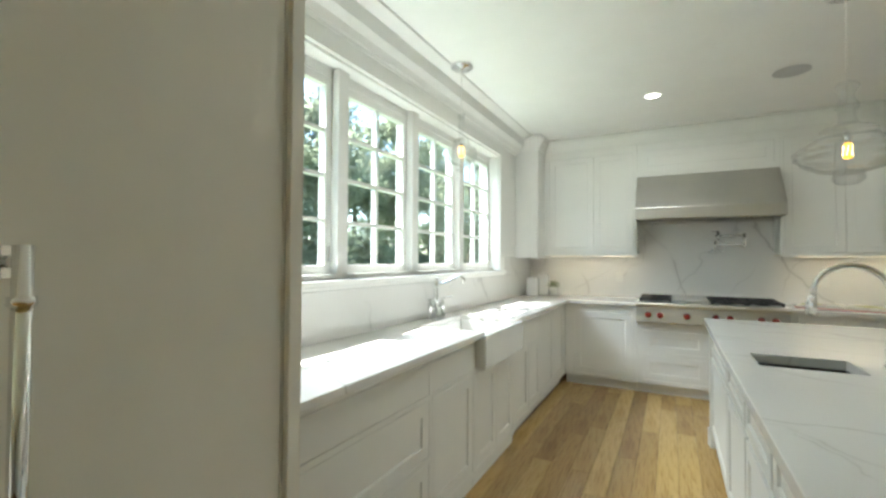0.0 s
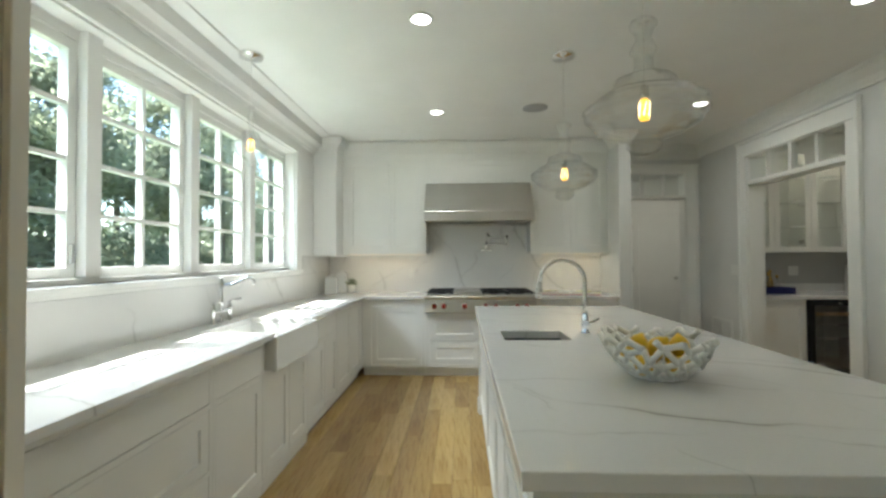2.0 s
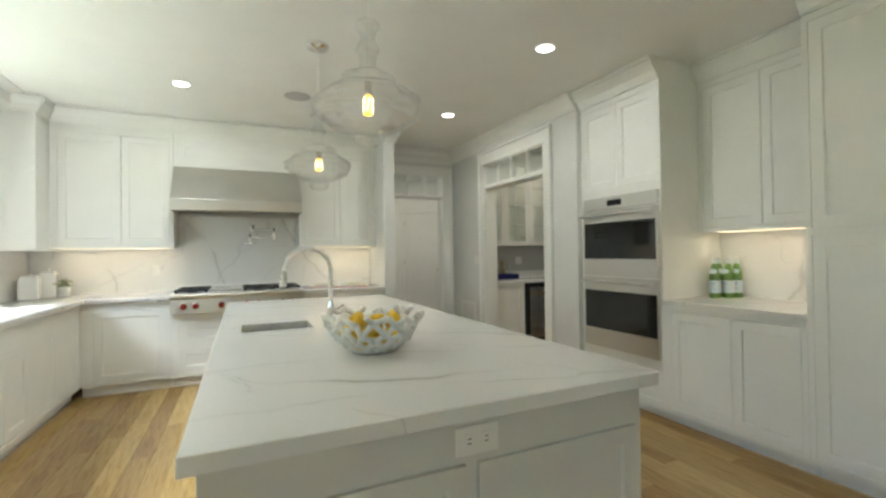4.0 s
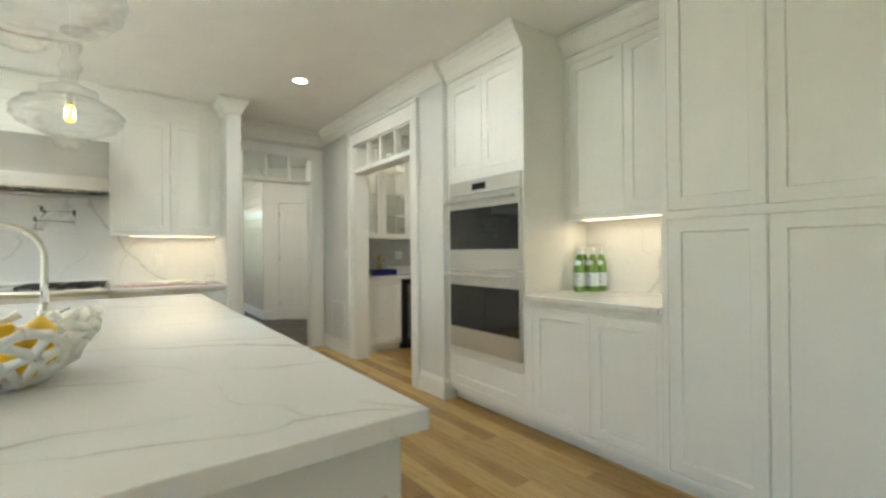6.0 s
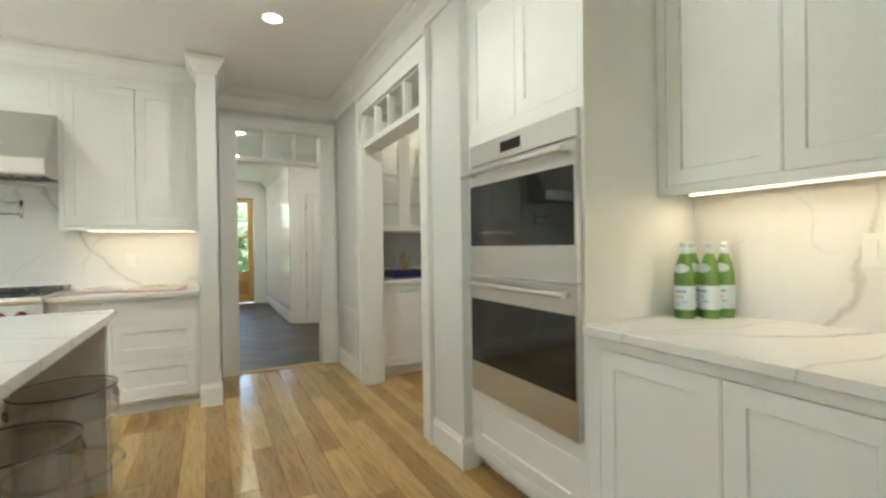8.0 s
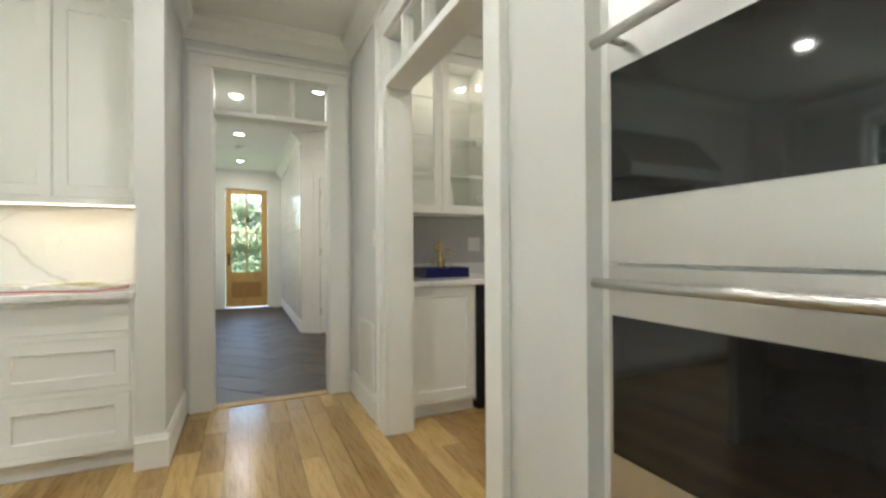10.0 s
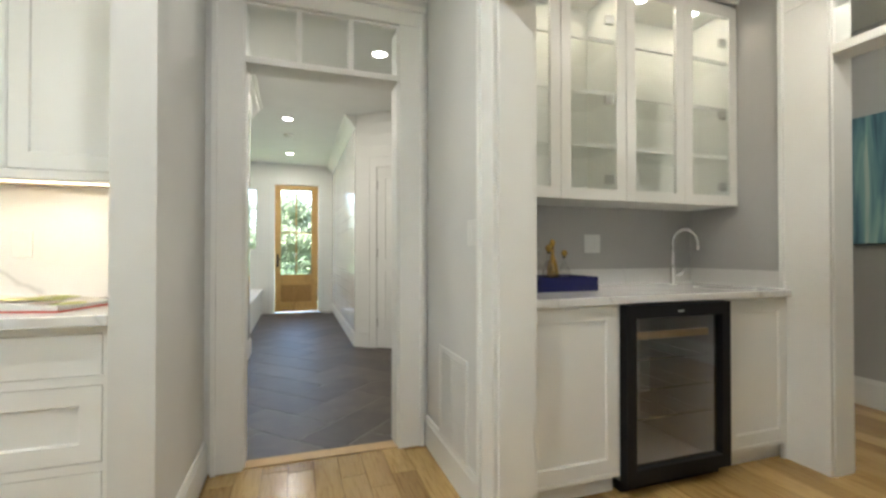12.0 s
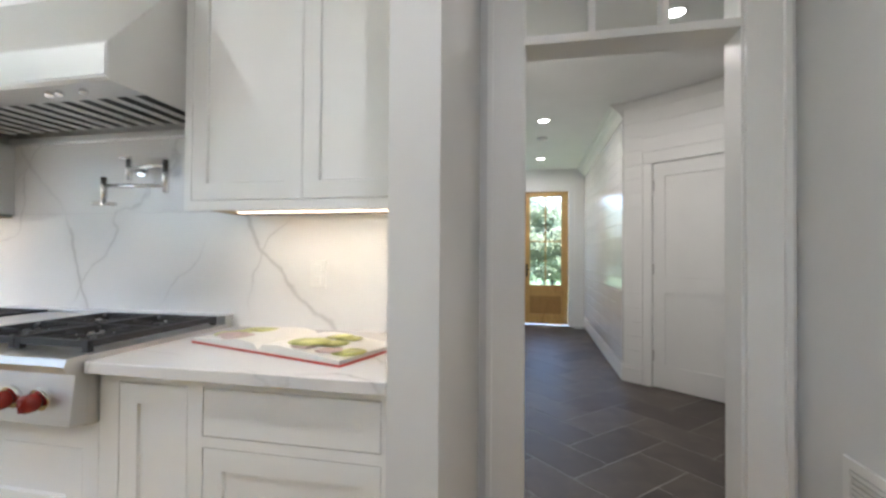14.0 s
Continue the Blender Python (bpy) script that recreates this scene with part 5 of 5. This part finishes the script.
# glazed wall cabinet
gc = thing("glass_cabinet", "white wall cabinet with lit shelves behind glass doors", "cabinet", pose(3.66, 5.59, 0))
GWID, GB, GT = 1.67, 1.405, 2.62
for b_ in ((0, GWID, 0.02, 0.338, GB, GB + 0.02), (0, GWID, 0.02, 0.338, GT, GT + 0.16), (0, 0.02, 0.02, 0.338, GB + 0.02, GT), (GWID - 0.02, GWID, 0.02, 0.338, GB + 0.02, GT), (0.02, GWID - 0.02, 0.325, 0.338, GB + 0.02, GT), (0.825, 0.845, 0.02, 0.325, GB + 0.02, GT)):
    part("carcass_panel", boxed(*b_), WHITE, gc)
for zz in (1.70, 1.99, 2.28):
    for a, b in ((0.021, 0.824), (0.846, GWID - 0.021)):
        part("shelf", boxed(a, b, 0.04, 0.324, zz, zz + 0.01), SHELF_GLASS, gc, "clear glass shelf")
        part("shelf_edge", boxed(a, b, 0.028, 0.0395, zz - 0.006, zz + 0.014, bevel=0.001), WHITE, gc, "white shelf edge")
DWID = GWID / 4
for k in range(4):
    bm = bmesh.new()
    a, b = k * DWID + 0.002, (k + 1) * DWID - 0.002
    cells(bm, [a, b, a + 0.06, b - 0.06], [GB, GT, GB + 0.06, GT - 0.07], [(a + 0.06, b - 0.06, GB + 0.06, GT - 0.07)], lambda q, s, t, u, v: box(q, s, t, 0, 0.0195, u, v))
    d = part("door", bm, WHITE, gc)
    g = part("pane", boxed(a + 0.057, b - 0.057, 0.008, 0.012, GB + 0.058, GT - 0.068), GLASS, d)
    g.visible_shadow = False
    if k % 2:
        for zz in (1.50, 1.94, 2.38):
            part("hinge", boxed(b - 0.115, b - 0.06, 0.021, 0.04, zz, zz + 0.05, bevel=0.004), STEEL, d, "steel cup hinge")
for k in range(4):
    cx = 3.66 + DWID * (k + 0.5)
    lamp = new("puck_lamp", bpy.data.lights.new("puck_lamp", 'AREA'))
    lamp.data.shape, lamp.data.size, lamp.data.energy, lamp.data.color = 'DISK', 0.05, 0.065, WARM
    lamp.matrix_world = pose(cx, 5.70, GT - 0.02)
    t = thing("puck_light", "small warm puck light inside the glass cabinet", "light", pose(cx, 5.70, GT))
    part("lens", lathed([(0.001, -0.0005), (0.03, -0.0005), (0.03, -0.008), (0.001, -0.009)], 18), LAMP_FACE, t)

tr = thing("tray", "deep blue lacquered serving tray on the bar counter", "tray", pose(4.11, 5.70, CT))
bm = bmesh.new()
TW, TD, TH = 0.36, 0.26, 0.075
box(bm, -TW / 2, TW / 2, -TD / 2, TD / 2, 0, 0.012)
for b_ in ((-TW / 2, TW / 2, -TD / 2, -TD / 2 + 0.012), (-TW / 2, TW / 2, TD / 2 - 0.012, TD / 2), (-TW / 2, -TW / 2 + 0.012, -TD / 2 + 0.012, TD / 2 - 0.012), (TW / 2 - 0.012, TW / 2, -TD / 2 + 0.012, TD / 2 - 0.012)):
    box(bm, *b_, 0.012, TH)
part("tray_body", bm, BLUE, tr)
for k, (dx, dy, h, r, mt) in enumerate(((-0.02, 0.03, 0.23, 0.032, CLEAR), (0.06, 0.0, 0.20, 0.03, CLEAR), (0.03, 0.07, 0.26, 0.028, GOLD), (-0.1, 0.02, 0.22, 0.035, CLEAR))):
    t = thing("decanter", ("clear glass decanter with a stopper on the blue tray", "gold-topped bottle on the blue tray")[mt is GOLD], "bottle", pose(4.11 + dx, 5.70 + dy, CT + 0.0125), "bottles on the tray")
    part("decanter_glass", lathed(smooth_profile([(0.002, 0), (r, 0.002), (r * 1.1, h * 0.3), (r * 0.9, h * 0.5), (r * 0.38, h * 0.66), (r * 0.36, h * 0.8), (r * 0.6, h * 0.83)]), 18, close=False), CLEAR if mt is CLEAR else GOLD, t)
    part("stopper", lathed([(r * 0.3, h * 0.8), (r * 0.3, h * 0.85), (r * 0.62, h * 0.92), (r * 0.4, h), (0.002, h * 1.02)], 12), GOLD if k < 3 else CLEAR, t)
bf = thing("bar_faucet", "chrome gooseneck bar faucet", "faucet", pose(5.04, 5.80, CT))
part("base", lathed([(0.024, 0), (0.024, 0.006), (0.017, 0.015), (0.017, 0.10), (0.012, 0.115)], 16), CHROME, bf)
bm = bmesh.new()
tube(bm, [(0, 0, 0.1), (0, 0, 0.26)] + [(0.07 - 0.07 * math.cos(a), -0.02 * a, 0.28 + 0.07 * math.sin(a)) for a in [math.pi * k / 10 for k in range(10)]] + [(0.142, -0.06, 0.26), (0.143, -0.06, 0.22)], 0.0105, 12)
part("spout", bm, CHROME, bf)
bm = bmesh.new()
tube(bm, [(0.012, -0.005, 0.06), (0.05, -0.02, 0.07), (0.065, -0.025, 0.1)], [0.012, 0.009, 0.005], 8)
part("lever", bm, CHROME, bf)
wall_plate(pose(4.47, 5.9295, 1.12), 0.115, 0.115, "switch", "white double switch on the pantry wall")
bs = thing("bar_sink", "small round undermount bar sink", "sink", pose(5.10, 5.50, CT))
part("rim", lathed([(0.145, 0.0), (0.155, 0.0), (0.155, 0.0015), (0.145, 0.0015)], 28, close=False), STEEL, bs)
pic = thing("painting", "abstract blue and green canvas on the far wall", "painting", pose(6.745, 5.80, 1.19, 0, 0, -90))


def canvas_material():
    m, t, b = material("blue_green_canvas", (0.1, 0.2, 0.25), 0.6)
    n = noise_node(t, 2.2, 5, (5, 1, 0.5), distort=1.0)
    t.links.new(ramp_node(t, n.outputs[0], [(0.3, (0.02, 0.05, 0.09)), (0.45, (0.10, 0.22, 0.27)), (0.6, (0.25, 0.42, 0.40)), (0.75, (0.5, 0.58, 0.5))]).outputs[0], b.inputs["Base Color"])
    return m


part("canvas", boxed(0, 1.2, -0.035, -0.001, 0, 0.93), canvas_material(), pic)
part("canvas_edge", boxed(-0.008, 1.208, -0.03, -0.0012, -0.012, -0.0005), BLACK, pic)

# ---- hall ----
def boards(m, u0, u1, z0, z1, mat=TRIM):
    """Horizontal boards with open joints on a wall lying in the local xz plane."""
    t = tagged(new("trim_shiplap"), "white horizontal shiplap boards", "panelling", kind="structure")
    t.matrix_world = m
    h, z = 0.14, z0
    while z < z1 - 0.01:
        part("board", boxed(u0, u1, -0.012, -0.0005, z, min(z + h - 0.004, z1)), mat, t)
        z += h
    return t


boards(DIAG, 0.01, 0.20, 0.18, CEIL - 0.02)
boards(DIAG, 1.19, 2.5, 0.0, CEIL - 0.02)
boards(DIAG, 0.201, 1.189, 2.25, CEIL - 0.02)
boards(pose(3.45, 12.28, 0, 0, 0, -90), 0.0, 3.32, 0.18, CEIL - 0.16, GLOSS_WHITE)
hdoor = tagged(new("door_1"), "closed white two-panel interior door", "door", kind="structure")
hdoor.matrix_world = DIAG
bm = bmesh.new()
cells(bm, [0.292, 1.088, 0.40, 0.98], [0.008, 2.128, 0.22, 0.90, 1.05, 2.0], [(0.40, 0.98, 0.22, 0.90), (0.40, 0.98, 1.05, 2.0)], lambda q, a, b, c, d: box(q, a, b, 0.012, 0.05, c, d))
leaf = part("leaf", bm, TRIM, hdoor)
for c, d in ((0.22, 0.90), (1.05, 2.0)):
    part("panel", boxed(0.40, 0.98, 0.026, 0.04, c, d), TRIM, leaf)
for zz in (0.25, 1.07, 1.87):
    part("hinge", boxed(0.287, 0.303, -0.004, 0.012, zz, zz + 0.10, bevel=0.002), STEEL, hdoor, "steel butt hinge")
for a, b in ((0.205, 0.29), (1.09, 1.18)):
    part("casing", boxed(a, b, -0.016, -0.0005, 0, 2.13, bevel=0.003), TRIM, hdoor)
part("head_casing", boxed(0.205, 1.18, -0.017, -0.0005, 2.13, 2.24, bevel=0.003), TRIM, hdoor)
# black strip stands in for the shadow in the gap under the door
part("door_gap_shade", boxed(0.292, 1.088, 0.03, 0.12, 0.0, 0.0075), BLACK, hdoor)
bm = bmesh.new()
tube(bm, [(1.035, 0.0115, 0.98), (1.035, 0.004, 0.98)], 0.032, 18)
tube(bm, [(1.035, 0.004, 0.98), (1.035, -0.03, 0.98), (1.035, -0.036, 0.98), (1.035, -0.055, 0.98), (1.035, -0.064, 0.98)], [0.011, 0.012, 0.024, 0.029, 0.016], 16)
part("door_knob", bm, STEEL, leaf, "round satin steel knob")

fd = tagged(new("door_2"), "golden pine front door with four glass panes", "door", kind="structure")
fx0, fx1, fzt = 2.392, 3.168, 2.395
bm = bmesh.new()
cells(bm, [fx0, fx1, 2.497, 3.047], [0.02, fzt, 0.20, 0.52, 0.72, 2.30], [(2.497, 3.047, 0.72, 2.30), (2.497, 3.047, 0.20, 0.52)], lambda q, a, b, c, d: box(q, a, b, 12.33, 12.375, c, d))
leaf = part("leaf", bm, PINE_DOOR, fd)
bm = bmesh.new()
box(bm, 2.497, 3.047, 12.348, 12.36, 0.20, 0.52)
box(bm, 2.54, 3.004, 12.336, 12.348, 0.245, 0.475)
part("panel", bm, PINE_DOOR, leaf)
part("muntin", boxed(2.759, 2.785, 12.335, 12.37, 0.72, 2.30), PINE_DOOR, leaf)
part("muntin", boxed(2.497, 3.047, 12.336, 12.369, 1.49, 1.516), PINE_DOOR, leaf)
for a, b in ((2.497, 2.759), (2.785, 3.047)):
    for c, d in ((0.72, 1.49), (1.516, 2.30)):
        g = part("pane", boxed(a, b, 12.35, 12.354, c, d), GLASS, leaf)
        g.visible_shadow = False
bm = bmesh.new()
box(bm, 2.425, 2.465, 12.322, 12.33, 0.86, 1.10)
tube(bm, [(2.445, 12.325, 1.0), (2.445, 12.285, 1.0), (2.53, 12.28, 1.0)], 0.009, 8)
part("door_handle", bm, varied("dark_bronze", (0.08, 0.06, 0.045), 0.4, 0.8), leaf, "dark bronze lever and plate")
for zz in (0.3, 0.9, 1.5, 2.15):
    part("hinge", boxed(3.16, 3.18, 12.318, 12.33, zz, zz + 0.11), STEEL, fd)
for a, b in ((2.29, 2.387), (3.173, 3.27)):
    part("casing", boxed(a, b, 12.28, 12.2995, 0, 2.40, bevel=0.003), TRIM, fd)
part("head_casing", boxed(2.28, 3.28, 12.278, 12.2995, 2.40, 2.50, bevel=0.003), TRIM, fd)
sw = tagged(new("window_2"), "narrow white side window beside the front door", "window", kind="structure")
bm = bmesh.new()
cells(bm, [1.75, 2.12, 1.80, 2.07], [1.15, 2.33, 1.2, 2.28], [(1.80, 2.07, 1.2, 2.28)], lambda q, a, b, c, d: box(q, a, b, 12.34, 12.40, c, d))
part("window_frame", bm, TRIM, sw)
part("muntin", boxed(1.80, 2.07, 12.35, 12.39, 1.73, 1.75), TRIM, sw)
for c, d in ((1.2, 1.73), (1.75, 2.28)):
    g = part("pane", boxed(1.80, 2.07, 12.366, 12.37, c, d), GLASS, sw)
    g.visible_shadow = False
part("window_sill", boxed(1.68, 2.19, 12.27, 12.3, 1.12, 1.15, bevel=0.003), TRIM, sw)
bench = thing("bench", "white built-in entry bench", "bench", pose(1.125, 9.01, 0))
part("base", boxed(0.0, 1.05, 0.0, 3.28, 0.0, 0.42), TRIM, bench)
part("seat", boxed(0.0, 1.08, 0.0, 3.285, 0.4205, 0.46, bevel=0.005), TRIM, bench)
vent = thing("floor_register", "small pale floor air register", "vent", pose(3.3, 12.1, 0.004))
part("grille", boxed(-0.06, 0.1, -0.05, 0.05, 0, 0.006, bevel=0.002), PLATE, vent)


# ---- outside ----
def tree(x, y, height, spread, leaves, mat, seed, label, low=0.15):
    rng = random.Random(seed)
    t = thing("tree", label, "tree", pose(x, y, -0.35), "trees outside")
    bm = bmesh.new()
    lean = (rng.uniform(-0.3, 0.3), rng.uniform(-0.3, 0.3))
    spine = [(lean[0] * k / 6, lean[1] * k / 6, height * k / 6 * 0.92) for k in range(7)]
    tube(bm, spine, [0.16 * height / 9 * (1 - k / 7.5) for k in range(7)], 8)
    tips = []
    for k in range(18):
        f = rng.uniform(low, 0.92)
        a = rng.uniform(0, 6.28)
        base = Vector((lean[0] * f, lean[1] * f, height * f * 0.92))
        reach = spread * (1.05 - 0.7 * f) * rng.uniform(0.6, 1.1)
        tip = base + Vector((math.cos(a) * reach, math.sin(a) * reach, rng.uniform(-0.1, 0.5) * reach))
        tube(bm, [base, (base + tip) / 2 + Vector((0, 0, 0.1)), tip], [0.045 * height / 9, 0.028, 0.008], 5)
        tips.append((base, tip))
    part("trunk", bm, BARK, t)
    verts, faces = [], []
    for k in range(leaves):
        b, e = tips[k % len(tips)]
        f = rng.uniform(0.2, 1.08)
        c = b + (e - b) * f + Vector((rng.gauss(0, 0.26), rng.gauss(0, 0.26), rng.gauss(0, 0.22)))
        d = Vector((rng.gauss(0, 1), rng.gauss(0, 1), rng.gauss(-0.2, 0.6))).normalized() * rng.uniform(0.06, 0.11)
        s = d.cross(Vector((rng.gauss(0, 1), rng.gauss(0, 1), rng.gauss(0, 1)))).normalized() * rng.uniform(0.028, 0.05)
        n = len(verts)
        verts += [c - d, c + s, c + d, c - s]
        faces.append((n, n + 1, n + 2, n + 3))
    me = bpy.data.meshes.new("crown")
    me.from_pydata([tuple(v) for v in verts], [], faces)
    me.materials.append(mat)
    crown_ob = new("crown", me)
    crown_ob.parent = t
    return t


rng = random.Random(21)
for k in range(26):
    back = k >= 14
    tree(-8.5 - rng.uniform(0, 2.5) - 4.5 * back, -1.5 + (k - 14 * back) * 1.35 + rng.uniform(-0.4, 0.4), rng.uniform(6.6, 8.6) + 2.0 * back, rng.uniform(1.9, 2.6), 11000, LEAF if k % 3 else LEAF_DARK, 100 + k,
         "leafy tree at the edge of the lawn" if k % 3 else "dark conifer at the edge of the lawn", 0.06)
for k in range(11):
    tree(-7.0 - rng.uniform(0, 6), 16.5 + k * 1.5 + rng.uniform(-0.4, 0.4), rng.uniform(8, 11), rng.uniform(2.2, 2.9), 6500, LEAF if k % 3 else LEAF_DARK, 300 + k,
         "leafy tree at the edge of the lawn" if k % 3 else "dark conifer at the edge of the lawn", 0.06)
for k in range(7):
    tree(-1.4 + k * 1.6, 22 + rng.uniform(0, 4), rng.uniform(4.0, 5.5), 2.2, 9000, LEAF, 200 + k, "leafy tree beyond the front door")

# ---- floors, piece by piece ----
def plank_data(l, w=0.125):
    me = bpy.data.meshes.new("plank")
    c = 0.0008
    x0, x1, yy0, yy1 = 0, w - 0.0006, 0.0003, l - 0.0003
    vs = [(x0, yy0, -0.0035), (x1, yy0, -0.0035), (x1, yy1, -0.0035), (x0, yy1, -0.0035), (x0 + c, yy0 + c, 0), (x1 - c, yy0 + c, 0), (x1 - c, yy1 - c, 0), (x0 + c, yy1 - c, 0)]
    me.from_pydata(vs, [], [(4, 5, 6, 7), (0, 1, 5, 4), (1, 2, 6, 5), (2, 3, 7, 6), (3, 0, 4, 7)])
    me.materials.append(OAK)
    return me


floor = bpy.data.objects["floor"]
LENGTHS = [0.55, 0.8, 1.05, 1.3, 1.6, 1.9]
PLANKS = [plank_data(l) for l in LENGTHS]
rng = random.Random(3)
rest_v, rest_f, made = [], [], 0
PW = 0.125
row = 0
x = -0.76
while x < 7.6:
    y = -3.6 + rng.uniform(-1.5, 0)
    end = 6.12 if x < 3.6 else 6.0 if x < 5.4 else 7.6
    while y < end:
        k = rng.randrange(len(LENGTHS))
        l = LENGTHS[k]
        if y + l > end:
            l = end - y
        outside = x + PW > 6.76 or (x > 4.3 and y + l < 2.66) or (3.7 < x < 5.4 and y + l < 3.5)
        if x > 5.3 and y < 2.6 < y + l:
            y, l = 2.6, y + l - 2.6
        hidden = outside or (0.66 < x and x + PW < 1.40 and 1.4 < y and y + l < 4.12) or (x > 3.75 and y + l < 3.4 and x < 5.4)
        near = -0.76 <= x < 3.5 and y + l > 1.2 and y < 6.1
        if not hidden:
            if near and made < 300 and l == LENGTHS[k]:
                ob = new("plank", PLANKS[k])
                ob.parent = floor
                ob.location = (x, y, 0)
                made += 1
            elif l > 0.02:
                n = len(rest_v)
                c = 0.0012
                rest_v += [(x, y + 0.0006, -0.0035), (x + PW - 0.0012, y + 0.0006, -0.0035), (x + PW - 0.0012, y + l - 0.0006, -0.0035), (x, y + l - 0.0006, -0.0035),
                           (x + c, y + 0.0018, 0), (x + PW - 0.0024, y + 0.0018, 0), (x + PW - 0.0024, y + l - 0.0018, 0), (x + c, y + l - 0.0018, 0)]
                rest_f += [tuple(n + i for i in f) for f in ((4, 5, 6, 7), (0, 1, 5, 4), (1, 2, 6, 5), (2, 3, 7, 6), (3, 0, 4, 7))]
        y += l
    x += PW
me = bpy.data.meshes.new("planks")
me.from_pydata(rest_v, [], rest_f)
me.materials.append(OAK_REST)
ob = new("planks", me)
ob.parent = floor
tagged(ob, kind="stuff")

hall_floor = bpy.data.objects["floor_hall"]
TWD = 0.305


def tile_data():
    bm = boxed(0.003, 2 * TWD - 0.003, 0.003, TWD - 0.003, -0.0045, 0.0)
    bmesh.ops.recalc_face_normals(bm, faces=bm.faces[:])
    bmesh.ops.bevel(bm, geom=[e for e in bm.edges if all(v.co.z > -0.001 for v in e.verts)], offset=0.0015, segments=1, affect='EDGES')
    me = bpy.data.meshes.new("tile")
    bm.to_mesh(me)
    bm.free()
    me.materials.append(SLATE)
    return me


TILE = tile_data()
spin = Matrix.Rotation(radians(45), 4, 'Z')
count = 0
for i in range(-30, 30):
    for j in range(-30, 30):
        d = (i - j) % 4
        if d == 0:
            m = Matrix.Translation((i * TWD, j * TWD, 0))
        elif d == 3:
            m = Matrix.Translation(((i + 1) * TWD, j * TWD, 0)) @ Matrix.Rotation(radians(90), 4, 'Z')
        else:
            continue
        m = Matrix.Translation((3.0, 9.2, 0)) @ spin @ m
        c = m @ Vector((TWD, TWD / 2, 0))
        if 2.08 < c.x < 5.2 and 5.95 < c.y < 12.2 and (c.x < 3.6 or c.y < 9.25 - (c.x - 3.6) * 0.8) and count < 330:
            corners = [m @ Vector(q) for q in ((0, 0, 0), (2 * TWD, 0, 0), (2 * TWD, TWD, 0), (0, TWD, 0))]
            if max(q.y for q in corners) < 6.23:
                continue
            if min(q.y for q in corners) > 6.213:
                ob = new("tile", TILE)
                ob.matrix_basis = m
            else:
                bm = bmesh.new()
                bm.from_mesh(TILE)
                bmesh.ops.transform(bm, matrix=m, verts=bm.verts[:])
                bmesh.ops.bisect_plane(bm, geom=bm.verts[:] + bm.edges[:] + bm.faces[:], plane_co=(0, 6.212, 0), plane_no=(0, -1, 0), clear_outer=True)
                me = bpy.data.meshes.new("tile")
                bm.to_mesh(me)
                bm.free()
                me.materials.append(SLATE)
                ob = new("tile", me)
            ob.parent = hall_floor
            count += 1
